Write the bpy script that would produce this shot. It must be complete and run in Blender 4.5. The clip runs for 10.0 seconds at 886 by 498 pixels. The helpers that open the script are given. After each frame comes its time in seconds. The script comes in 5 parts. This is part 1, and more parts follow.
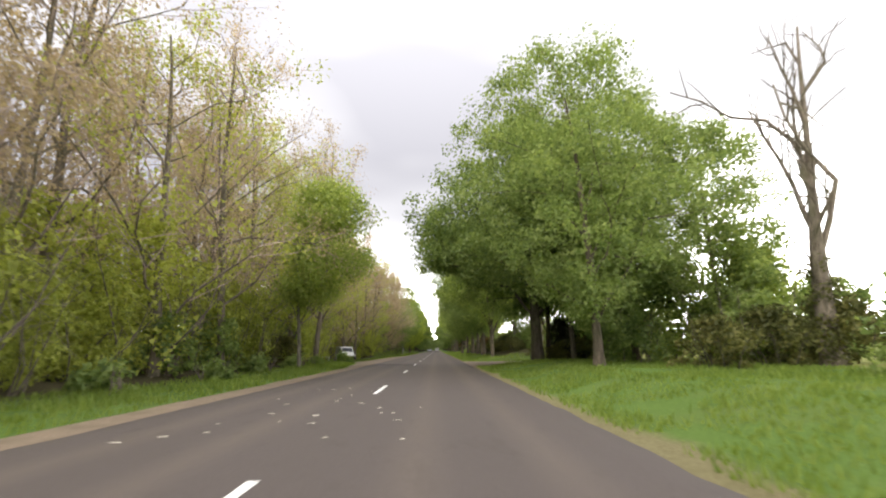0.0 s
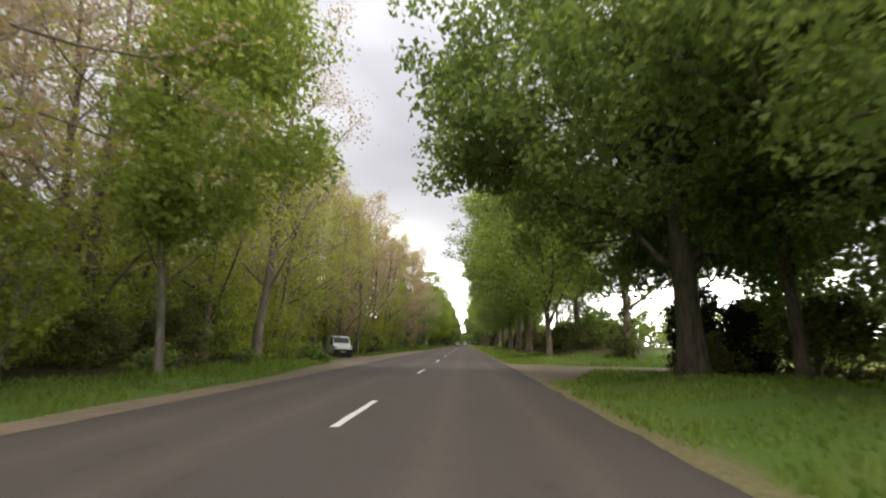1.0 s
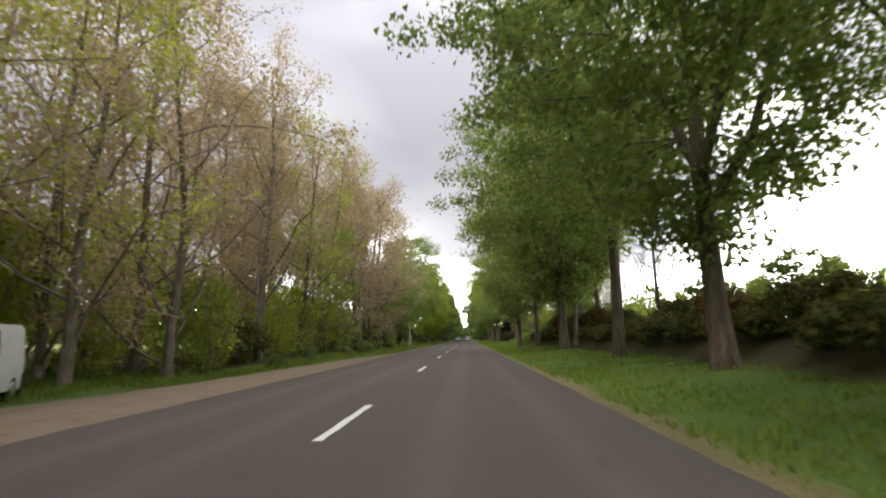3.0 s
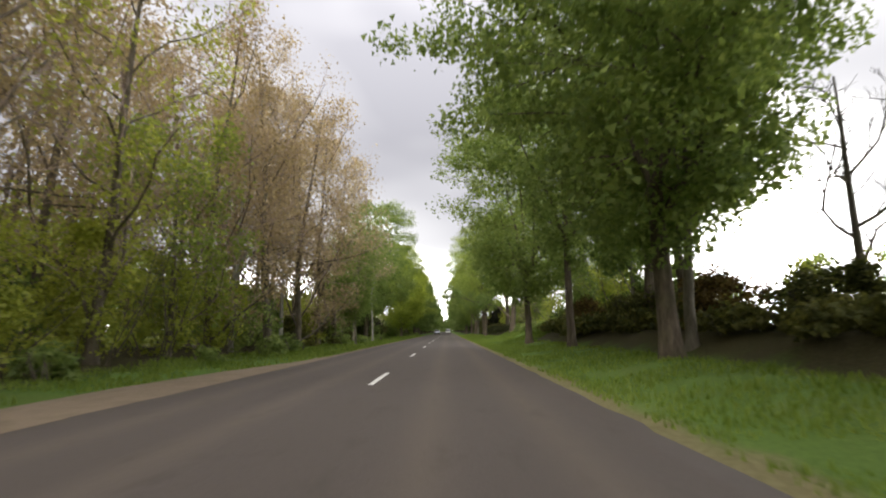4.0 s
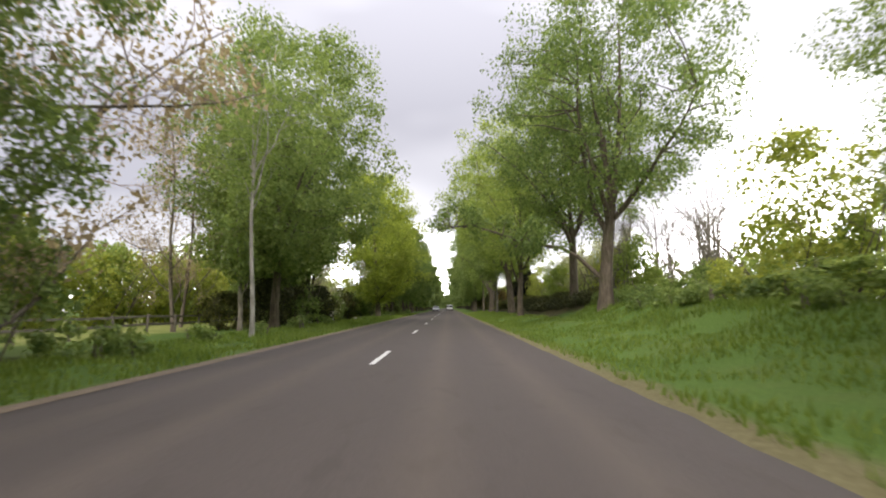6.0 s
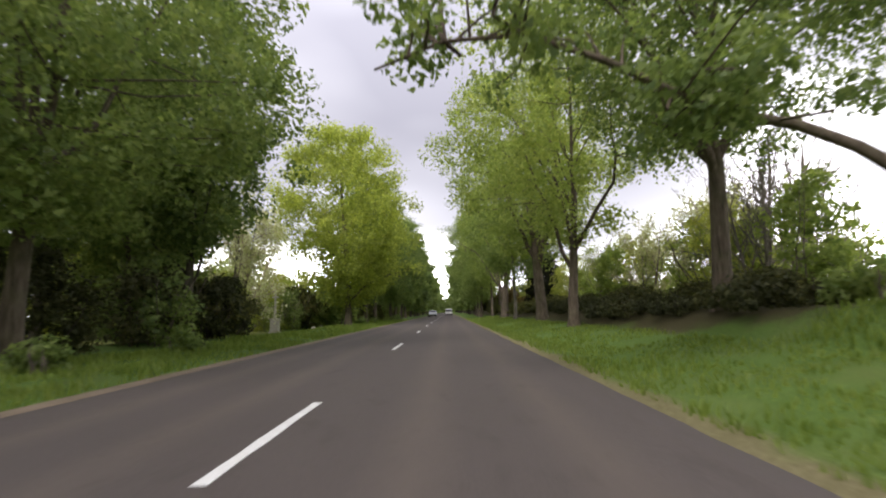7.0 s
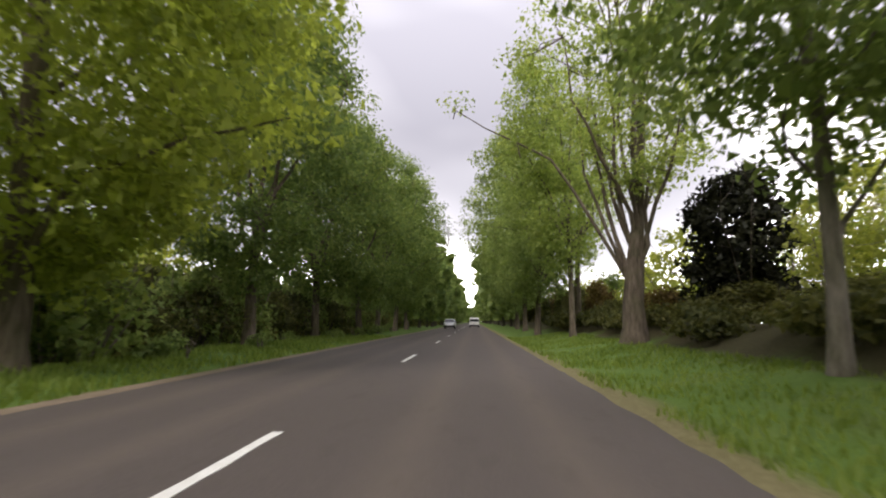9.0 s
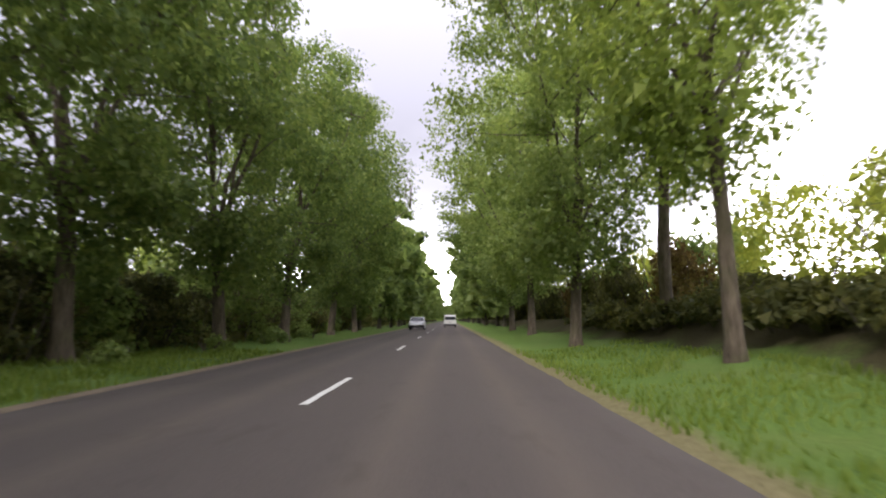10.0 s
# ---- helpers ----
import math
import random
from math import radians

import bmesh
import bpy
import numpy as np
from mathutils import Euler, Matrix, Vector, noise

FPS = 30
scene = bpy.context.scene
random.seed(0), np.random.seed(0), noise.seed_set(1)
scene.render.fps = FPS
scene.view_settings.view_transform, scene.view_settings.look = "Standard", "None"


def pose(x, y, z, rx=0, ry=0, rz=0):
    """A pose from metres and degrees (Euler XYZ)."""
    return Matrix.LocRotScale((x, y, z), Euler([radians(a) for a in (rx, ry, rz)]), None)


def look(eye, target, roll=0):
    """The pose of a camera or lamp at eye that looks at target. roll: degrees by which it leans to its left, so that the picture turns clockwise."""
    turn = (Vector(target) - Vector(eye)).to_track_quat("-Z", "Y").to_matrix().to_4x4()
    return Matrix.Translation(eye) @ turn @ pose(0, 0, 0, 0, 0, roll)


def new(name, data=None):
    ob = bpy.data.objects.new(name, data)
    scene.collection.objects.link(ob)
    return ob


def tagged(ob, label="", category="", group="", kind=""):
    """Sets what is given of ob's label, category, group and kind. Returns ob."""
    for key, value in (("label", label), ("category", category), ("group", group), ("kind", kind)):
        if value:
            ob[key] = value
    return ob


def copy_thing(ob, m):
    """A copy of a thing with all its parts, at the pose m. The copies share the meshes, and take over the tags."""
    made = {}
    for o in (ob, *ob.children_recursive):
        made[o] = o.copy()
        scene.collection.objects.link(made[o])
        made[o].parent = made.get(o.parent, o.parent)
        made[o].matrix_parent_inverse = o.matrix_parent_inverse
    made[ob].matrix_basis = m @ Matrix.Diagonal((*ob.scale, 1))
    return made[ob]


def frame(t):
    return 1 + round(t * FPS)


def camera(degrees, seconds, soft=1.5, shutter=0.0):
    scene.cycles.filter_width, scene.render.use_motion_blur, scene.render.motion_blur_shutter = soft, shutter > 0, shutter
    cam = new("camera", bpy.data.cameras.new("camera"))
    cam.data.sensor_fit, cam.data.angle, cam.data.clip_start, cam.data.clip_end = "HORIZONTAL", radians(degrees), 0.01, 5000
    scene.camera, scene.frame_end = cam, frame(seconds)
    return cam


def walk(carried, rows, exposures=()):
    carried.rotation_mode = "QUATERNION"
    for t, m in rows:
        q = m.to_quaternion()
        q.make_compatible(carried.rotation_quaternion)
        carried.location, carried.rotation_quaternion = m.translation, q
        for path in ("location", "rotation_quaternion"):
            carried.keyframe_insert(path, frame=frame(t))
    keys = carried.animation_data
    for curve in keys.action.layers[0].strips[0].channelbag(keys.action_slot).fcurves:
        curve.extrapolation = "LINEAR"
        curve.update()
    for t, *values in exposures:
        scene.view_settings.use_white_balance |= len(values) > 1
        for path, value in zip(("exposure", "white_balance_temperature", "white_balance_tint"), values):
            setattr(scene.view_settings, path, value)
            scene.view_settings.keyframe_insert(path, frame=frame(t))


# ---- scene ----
cam = camera(83.07, 10.0, soft=2.0, shutter=0.15)
PATH = [
    (0, pose(1.68, 0.54, 1.2, 101.35, 0.45, -0.73)),
    (0.5, pose(1.69, 10.09, 1.2, 101.63, -0.62, 1.23)),
    (1, pose(1.79, 19.80, 1.2, 100.63, -1.16, 2.50)),
    (1.5, pose(1.78, 29.22, 1.2, 100.32, -0.13, 3.13)),
    (2, pose(1.81, 38.74, 1.2, 99.44, -0.11, 3.47)),
    (2.5, pose(1.79, 48.27, 1.2, 100.15, 0.14, 3.55)),
    (4, pose(1.70, 77.30, 1.2, 99.30, 0.31, 0.48)),
    (4.2, pose(1.68, 81.09, 1.2, 98.03, 0.18, 0.45)),
    (4.5, pose(1.61, 86.63, 1.2, 97.57, 1.04, 0.70)),
    (5, pose(1.54, 95.99, 1.2, 96.75, 1.14, 0.51)),
    (6.5, pose(1.68, 124.76, 1.2, 96.62, 0.54, 0.67)),
    (7, pose(1.74, 134.40, 1.2, 97.12, 0.94, 0.55)),
    (7.5, pose(1.84, 143.77, 1.2, 97.44, -0.21, 0.99)),
    (8, pose(1.97, 153.65, 1.2, 98.21, 0.05, 2.39)),
    (8.5, pose(1.98, 163.15, 1.2, 98.19, -0.28, 3.27)),
    (9, pose(2.05, 172.89, 1.2, 98.19, -0.59, 3.58)),
    (9.5, pose(2.01, 182.63, 1.2, 98.57, 0.30, 2.69)),
    (10, pose(2.03, 192.60, 1.2, 98.02, -0.08, 0.83)),
]
EXPOSURES = [(0.0, 1.2, 6750, 10), (0.5, 1.04, 6600, 11), (1.0, 1.0, 6750, 9), (1.5, 1.05, 6700, 9), (2.0, 1.25, 6550, 10), (2.5, 1.02, 6600, 10), (3.8, 0.85, 6700, 10), (4.0, 0.88, 6700, 10), (4.5, 1.03, 6550, 11), (5.0, 1.08, 6700, 9),
             (6.5, 1.02, 6450, 15), (7.0, 0.94, 6400, 16), (7.5, 1.08, 6550, 16), (8.0, 1.1, 6600, 16), (8.5, 1.14, 6400, 18), (9.0, 0.97, 6600, 16), (9.5, 0.9, 6550, 16), (10.0, 1.3, 6350, 18)]
walk(cam, PATH, EXPOSURES)


# ---- sky and light ----
def build_world():
    world = bpy.data.worlds.new("overcast_sky")
    scene.world = world
    world.use_nodes = True
    nt = world.node_tree
    nt.nodes.clear()
    out = nt.nodes.new("ShaderNodeOutputWorld")
    sky = nt.nodes.new("ShaderNodeTexSky")
    sky.sky_type = "NISHITA"
    sky.sun_disc = False
    sky.sun_elevation, sky.sun_rotation = radians(48), radians(200)
    sky_bg = nt.nodes.new("ShaderNodeBackground")
    sky_bg.inputs["Strength"].default_value = 0.05
    nt.links.new(sky.outputs[0], sky_bg.inputs["Color"])
    coord = nt.nodes.new("ShaderNodeTexCoord")
    mapping = nt.nodes.new("ShaderNodeMapping")
    mapping.inputs["Scale"].default_value = (1.0, 1.0, 2.2)
    mapping.inputs["Location"].default_value = (1.7, 0.4, 0.9)
    nt.links.new(coord.outputs["Generated"], mapping.inputs["Vector"])
    clouds = nt.nodes.new("ShaderNodeTexNoise")
    clouds.inputs["Scale"].default_value = 1.5
    clouds.inputs["Detail"].default_value = 2.5
    clouds.inputs["Roughness"].default_value = 0.5
    nt.links.new(mapping.outputs[0], clouds.inputs["Vector"])
    ramp = nt.nodes.new("ShaderNodeValToRGB")
    stops = ramp.color_ramp.elements
    stops.new(0.56)
    for stop, (place, tone) in zip(stops, ((0.42, (0.05, 0.05, 0.0555, 1)), (0.6, (0.088, 0.088, 0.092, 1)), (0.79, (0.76, 0.755, 0.76, 1)))):
        stop.position, stop.color = place, tone
    sep = nt.nodes.new("ShaderNodeSeparateXYZ")
    nt.links.new(coord.outputs["Generated"], sep.inputs[0])
    haze = nt.nodes.new("ShaderNodeMapRange")
    haze.interpolation_type = "SMOOTHSTEP"
    for key, v in (("From Min", 0.0), ("From Max", 0.26), ("To Min", 0.3), ("To Max", 0.0)):
        haze.inputs[key].default_value = v
    nt.links.new(sep.outputs["Z"], haze.inputs["Value"])
    paler = nt.nodes.new("ShaderNodeMath")
    nt.links.new(clouds.outputs["Fac"], paler.inputs[0])
    nt.links.new(haze.outputs["Result"], paler.inputs[1])
    nt.links.new(paler.outputs[0], ramp.inputs["Fac"])
    cloud_bg = nt.nodes.new("ShaderNodeBackground")
    zenith = nt.nodes.new("ShaderNodeMapRange")
    for key, v in (("From Min", 0.35), ("From Max", 0.95), ("To Min", SKY), ("To Max", SKY * 2.2)):
        zenith.inputs[key].default_value = v
    nt.links.new(sep.outputs["Z"], zenith.inputs["Value"])
    nt.links.new(zenith.outputs["Result"], cloud_bg.inputs["Strength"])
    nt.links.new(ramp.outputs["Color"], cloud_bg.inputs["Color"])
    mix = nt.nodes.new("ShaderNodeMixShader")
    mix.inputs["Fac"].default_value = 0.92
    nt.links.new(sky_bg.outputs[0], mix.inputs[1])
    nt.links.new(cloud_bg.outputs[0], mix.inputs[2])
    nt.links.new(mix.outputs[0], out.inputs["Surface"])


SKY = 6.4
build_world()
sun = new("sun", bpy.data.lights.new("sun", "SUN"))
sun.data.energy, sun.data.angle, sun.data.color = 1.4, radians(20), (1.0, 0.95, 0.86)
sun.matrix_world = look((-14, -34, 40), (0, 0, 0))


# ---- materials ----
def material(name):
    m = bpy.data.materials.new(name)
    m.use_nodes = True
    nt = m.node_tree
    nt.nodes.clear()
    out = nt.nodes.new("ShaderNodeOutputMaterial")
    return m, nt, out


def noise_node(nt, scale, detail=4.0, rough=0.55, stretch=None):
    coord = nt.nodes.new("ShaderNodeTexCoord")
    n = nt.nodes.new("ShaderNodeTexNoise")
    n.inputs["Scale"].default_value = scale
    n.inputs["Detail"].default_value = detail
    n.inputs["Roughness"].default_value = rough
    if stretch:
        mp = nt.nodes.new("ShaderNodeMapping")
        mp.inputs["Scale"].default_value = stretch
        nt.links.new(coord.outputs["Object"], mp.inputs["Vector"])
        nt.links.new(mp.outputs[0], n.inputs["Vector"])
    else:
        nt.links.new(coord.outputs["Object"], n.inputs["Vector"])
    return n.outputs["Fac"]


def ramp_node(nt, fac, stops):
    r = nt.nodes.new("ShaderNodeValToRGB")
    e = r.color_ramp.elements
    while len(e) < len(stops):
        e.new(0.5)
    for el, (p, c) in zip(e, stops):
        el.position, el.color = p, (*c, 1)
    nt.links.new(fac, r.inputs["Fac"])
    return r.outputs["Color"]


def mix_node(nt, fac, a, b, mode="MIX"):
    m = nt.nodes.new("ShaderNodeMix")
    m.data_type, m.blend_type = "RGBA", mode
    for sock, v in ((m.inputs["Factor"], fac), (m.inputs[6], a), (m.inputs[7], b)):
        if isinstance(v, bpy.types.NodeSocket):
            nt.links.new(v, sock)
        elif isinstance(v, tuple):
            sock.default_value = (*v, 1)
        else:
            sock.default_value = v
    return m.outputs[2]


def math_node(nt, op, a, b=0.0, clamp=False):
    m = nt.nodes.new("ShaderNodeMath")
    m.operation, m.use_clamp = op, clamp
    for sock, v in zip(m.inputs, (a, b)):
        if isinstance(v, bpy.types.NodeSocket):
            nt.links.new(v, sock)
        else:
            sock.default_value = v
    return m.outputs[0]


def finish(nt, out, color, rough=0.85, bump=None, strength=0.4, distance=0.02, metal=0.0, spec=0.3):
    b = nt.nodes.new("ShaderNodeBsdfPrincipled")
    if isinstance(color, tuple):
        b.inputs["Base Color"].default_value = (*color, 1)
    else:
        nt.links.new(color, b.inputs["Base Color"])
    if isinstance(rough, float):
        b.inputs["Roughness"].default_value = rough
    else:
        nt.links.new(rough, b.inputs["Roughness"])
    b.inputs["Metallic"].default_value = metal
    b.inputs["Specular IOR Level"].default_value = spec
    if bump is not None:
        n = nt.nodes.new("ShaderNodeBump")
        n.inputs["Strength"].default_value, n.inputs["Distance"].default_value = strength, distance
        nt.links.new(bump, n.inputs["Height"])
        nt.links.new(n.outputs[0], b.inputs["Normal"])
    nt.links.new(b.outputs[0], out.inputs["Surface"])


def leaf_material(name, dark, mid, light, through_light=0.45, spread=0.25):
    """Leaves: three tints by leaf, a shift by plant and by clump, light that shines through."""
    m, nt, out = material(name)
    geo = nt.nodes.new("ShaderNodeNewGeometry")
    info = nt.nodes.new("ShaderNodeObjectInfo")
    clump = noise_node(nt, 0.55, 2.0)
    f = math_node(nt, "MULTIPLY", geo.outputs["Random Per Island"], 0.5)
    f = math_node(nt, "ADD", f, math_node(nt, "MULTIPLY", clump, 0.7))
    f = math_node(nt, "ADD", f, math_node(nt, "MULTIPLY", math_node(nt, "SUBTRACT", info.outputs["Random"], 0.5), spread))
    f = math_node(nt, "SUBTRACT", f, 0.1, True)
    color = ramp_node(nt, f, [(0.15, dark), (0.5, mid), (0.85, light)])
    d = nt.nodes.new("ShaderNodeBsdfDiffuse")
    t = nt.nodes.new("ShaderNodeBsdfTranslucent")
    nt.links.new(color, d.inputs["Color"])
    warm = mix_node(nt, 1.0, color, (1.14, 1.13, 0.74), "MULTIPLY")
    nt.links.new(warm, t.inputs["Color"])
    g = nt.nodes.new("ShaderNodeBsdfGlossy")
    g.inputs["Roughness"].default_value = 0.45
    g.inputs["Color"].default_value = (0.7, 0.75, 0.7, 1)
    a = nt.nodes.new("ShaderNodeMixShader")
    a.inputs["Fac"].default_value = through_light
    nt.links.new(d.outputs[0], a.inputs[1])
    nt.links.new(t.outputs[0], a.inputs[2])
    b = nt.nodes.new("ShaderNodeMixShader")
    b.inputs["Fac"].default_value = 0.012
    nt.links.new(a.outputs[0], b.inputs[1])
    nt.links.new(g.outputs[0], b.inputs[2])
    nt.links.new(b.outputs[0], out.inputs["Surface"])
    return m


def bark_material(name, dark, light, moss=(0.07, 0.085, 0.03), moss_amount=0.4):
    m, nt, out = material(name)
    grain = noise_node(nt, 7.0, 6.0, 0.65, (1, 1, 0.22))
    blotch = noise_node(nt, 1.3, 3.0)
    color = ramp_node(nt, grain, [(0.3, dark), (0.68, light)])
    f = math_node(nt, "MULTIPLY", math_node(nt, "SUBTRACT", blotch, 0.45, True), 4.0 * moss_amount, True)
    color = mix_node(nt, f, color, moss)
    finish(nt, out, color, 0.92, grain, 0.9, 0.03, spec=0.15)
    return m


def build_asphalt():
    m, nt, out = material("worn_asphalt")
    coord = nt.nodes.new("ShaderNodeTexCoord")
    sep = nt.nodes.new("ShaderNodeSeparateXYZ")
    nt.links.new(coord.outputs["Object"], sep.inputs[0])
    grit = noise_node(nt, 55.0, 3.0, 0.7)
    patch = noise_node(nt, 0.45, 4.0, 0.55, (1.0, 0.25, 1.0))
    stain = noise_node(nt, 2.2, 5.0, 0.6, (1.0, 0.35, 1.0))
    color = ramp_node(nt, grit, [(0.25, (0.047, 0.039, 0.035)), (0.75, (0.1, 0.082, 0.075))])
    color = mix_node(nt, math_node(nt, "MULTIPLY", math_node(nt, "SUBTRACT", patch, 0.35, True), 1.6, True), color, (0.066, 0.054, 0.048))
    # polished wheel tracks, two in each lane
    lane = math_node(nt, "ABSOLUTE", math_node(nt, "SUBTRACT", math_node(nt, "ABSOLUTE", math_node(nt, "SUBTRACT", sep.outputs["X"], 0.2)), 2.0))
    track = math_node(nt, "SUBTRACT", 1.0, math_node(nt, "MULTIPLY", math_node(nt, "ABSOLUTE", math_node(nt, "SUBTRACT", lane, 0.75)), 2.2), True)
    track = math_node(nt, "MULTIPLY", track, math_node(nt, "ADD", math_node(nt, "MULTIPLY", stain, 0.6), 0.05))
    color = mix_node(nt, track, color, (0.125, 0.1, 0.08))
    dirt = math_node(nt, "MULTIPLY", math_node(nt, "SUBTRACT", stain, 0.56, True), 3.0, True)
    color = mix_node(nt, dirt, color, (0.045, 0.037, 0.031))
    finish(nt, out, color, 0.82, grit, 0.35, 0.006, spec=0.35)
    return m


def build_ground_material():
    """Short grass, worn to earth along the road, leaf litter under the trees, pale meadow further out."""
    m, nt, out = material("grass_and_litter")
    coord = nt.nodes.new("ShaderNodeTexCoord")
    sep = nt.nodes.new("ShaderNodeSeparateXYZ")
    nt.links.new(coord.outputs["Object"], sep.inputs[0])
    x, y = sep.outputs["X"], sep.outputs["Y"]
    fine = noise_node(nt, 14.0, 5.0, 0.7)
    broad = noise_node(nt, 0.5, 4.0, 0.6)
    wide = noise_node(nt, 0.09, 3.0, 0.5)
    grass = ramp_node(nt, fine, [(0.25, (0.05, 0.092, 0.018)), (0.55, (0.09, 0.155, 0.032)), (0.8, (0.145, 0.2, 0.056))])
    grass = mix_node(nt, math_node(nt, "MULTIPLY", math_node(nt, "SUBTRACT", broad, 0.48, True), 2.5, True), grass, (0.12, 0.15, 0.045))
    litter = ramp_node(nt, fine, [(0.3, (0.028, 0.023, 0.014)), (0.7, (0.085, 0.066, 0.04))])
    meadow = ramp_node(nt, broad, [(0.3, (0.16, 0.2, 0.05)), (0.7, (0.3, 0.3, 0.11))])
    wob = math_node(nt, "MULTIPLY", math_node(nt, "SUBTRACT", broad, 0.5), 3.5)
    xs = math_node(nt, "ADD", x, wob)

    def step(v, lo, hi):
        r = nt.nodes.new("ShaderNodeMapRange")
        r.interpolation_type = "SMOOTHSTEP"
        r.inputs["From Min"].default_value, r.inputs["From Max"].default_value = lo, hi
        nt.links.new(v, r.inputs["Value"])
        return r.outputs["Result"]

    green_bank = math_node(nt, "MULTIPLY", step(y, 116.0, 128.0), math_node(nt, "SUBTRACT", 1.0, step(y, 140.0, 152.0)))
    xr = math_node(nt, "SUBTRACT", xs, math_node(nt, "MULTIPLY", green_bank, 2.6))
    right = math_node(nt, "MULTIPLY", step(xr, 7.9, 9.3), math_node(nt, "SUBTRACT", 1.0, step(xs, 13.0, 16.0)))
    right = math_node(nt, "MULTIPLY", right, step(y, 51.0, 58.0))
    glade = math_node(nt, "MULTIPLY", step(y, 42.0, 52.0), math_node(nt, "SUBTRACT", 1.0, step(y, 76.0, 88.0)))
    xl = math_node(nt, "ADD", xs, math_node(nt, "MULTIPLY", glade, 6.5))
    left = math_node(nt, "MULTIPLY", math_node(nt, "SUBTRACT", 1.0, step(xl, -9.2, -7.8)), step(xs, -46.0, -40.0))
    left = math_node(nt, "MULTIPLY", left, math_node(nt, "SUBTRACT", 1.0, step(y, 122.0, 136.0)))
    color = mix_node(nt, math_node(nt, "MAXIMUM", right, left), grass, litter)
    far_r = step(xs, 15.0, 19.0)
    far_l = math_node(nt, "MULTIPLY", math_node(nt, "SUBTRACT", 1.0, step(xs, -14.5, -12.5)), step(y, 122.0, 132.0))
    far_l = math_node(nt, "MULTIPLY", far_l, math_node(nt, "SUBTRACT", 1.0, step(y, 205.0, 216.0)))
    color = mix_node(nt, math_node(nt, "MAXIMUM", far_r, far_l), color, meadow)
    # trodden earth beside the asphalt
    edge = math_node(nt, "ABSOLUTE", math_node(nt, "SUBTRACT", x, 0.23))
    edge = math_node(nt, "ADD", edge, math_node(nt, "MULTIPLY", math_node(nt, "SUBTRACT", broad, 0.5), 1.3))
    edge = math_node(nt, "SUBTRACT", 1.0, step(edge, 4.2, 4.75))
    earth = ramp_node(nt, fine, [(0.3, (0.13, 0.1, 0.06)), (0.7, (0.26, 0.2, 0.13))])
    color = mix_node(nt, math_node(nt, "MULTIPLY", edge, 0.8), color, earth)
    color = mix_node(nt, math_node(nt, "MULTIPLY", wide, 0.25), color, (0.1, 0.13, 0.03))
    finish(nt, out, color, 0.95, fine, 0.8, 0.05, spec=0.1)
    return m


def speckled(name, dark, light, scale=30.0, rough=0.9, bump=0.5, blotch=None, spec=0.3, distance=0.01):
    m, nt, out = material(name)
    fine = noise_node(nt, scale, 5.0, 0.65)
    color = ramp_node(nt, fine, [(0.28, dark), (0.72, light)])
    if blotch:
        big = noise_node(nt, scale * 0.06, 4.0)
        color = mix_node(nt, math_node(nt, "MULTIPLY", math_node(nt, "SUBTRACT", big, 0.45, True), 3.0, True), color, blotch)
    finish(nt, out, color, rough, fine, bump, distance, spec=spec)
    return m


def glossy(name, color, rough=0.3, metal=0.0, dirt=0.12):
    m, nt, out = material(name)
    n = noise_node(nt, 4.0, 5.0)
    c = mix_node(nt, math_node(nt, "MULTIPLY", n, dirt * 2), color, tuple(v * 0.55 + 0.02 for v in color))
    finish(nt, out, c, rough, metal=metal, spec=0.5)
    return m


ASPHALT = build_asphalt()
GROUND = build_ground_material()
GRAVEL = speckled("pale_gravel", (0.11, 0.082, 0.056), (0.25, 0.195, 0.14), 26.0, blotch=(0.12, 0.095, 0.062))
PAINT = speckled("road_paint", (0.5, 0.5, 0.48), (0.8, 0.8, 0.78), 40.0, 0.7, 0.3, blotch=(0.55, 0.54, 0.51))
LEAF_FRESH = leaf_material("leaves_fresh_green", (0.15, 0.208, 0.06), (0.265, 0.34, 0.092), (0.402, 0.461, 0.14), 0.6)
LEAF_MID = leaf_material("leaves_mid_green", (0.12, 0.176, 0.062), (0.216, 0.288, 0.096), (0.338, 0.4, 0.142), 0.6)
LEAF_DEEP = leaf_material("leaves_summer_green", (0.095, 0.145, 0.05), (0.17, 0.235, 0.075), (0.28, 0.335, 0.11), 0.58)
LEAF_DARK = leaf_material("leaves_deep_green", (0.075, 0.119, 0.036), (0.136, 0.197, 0.056), (0.231, 0.282, 0.083), 0.55)
LEAF_SPRING = leaf_material("leaves_spring_yellow_green", (0.22, 0.255, 0.06), (0.35, 0.39, 0.085), (0.49, 0.52, 0.13), 0.6)
LEAF_BRONZE = leaf_material("buds_bronze", (0.27, 0.205, 0.135), (0.41, 0.32, 0.225), (0.55, 0.45, 0.335), 0.55)
LEAF_LIME = leaf_material("leaves_bright_lime", (0.22, 0.27, 0.06), (0.37, 0.43, 0.085), (0.52, 0.57, 0.13), 0.62)
LEAF_PALE = leaf_material("blossom_pale", (0.28, 0.32, 0.13), (0.48, 0.5, 0.27), (0.74, 0.74, 0.55), 0.5)
LEAF_HEDGE = leaf_material("hedge_leaves", (0.046, 0.055, 0.022), (0.099, 0.105, 0.036), (0.185, 0.176, 0.057), 0.4)
LEAF_RED = leaf_material("hedge_leaves_reddish", (0.07, 0.048, 0.022), (0.16, 0.108, 0.042), (0.25, 0.2, 0.07), 0.4)
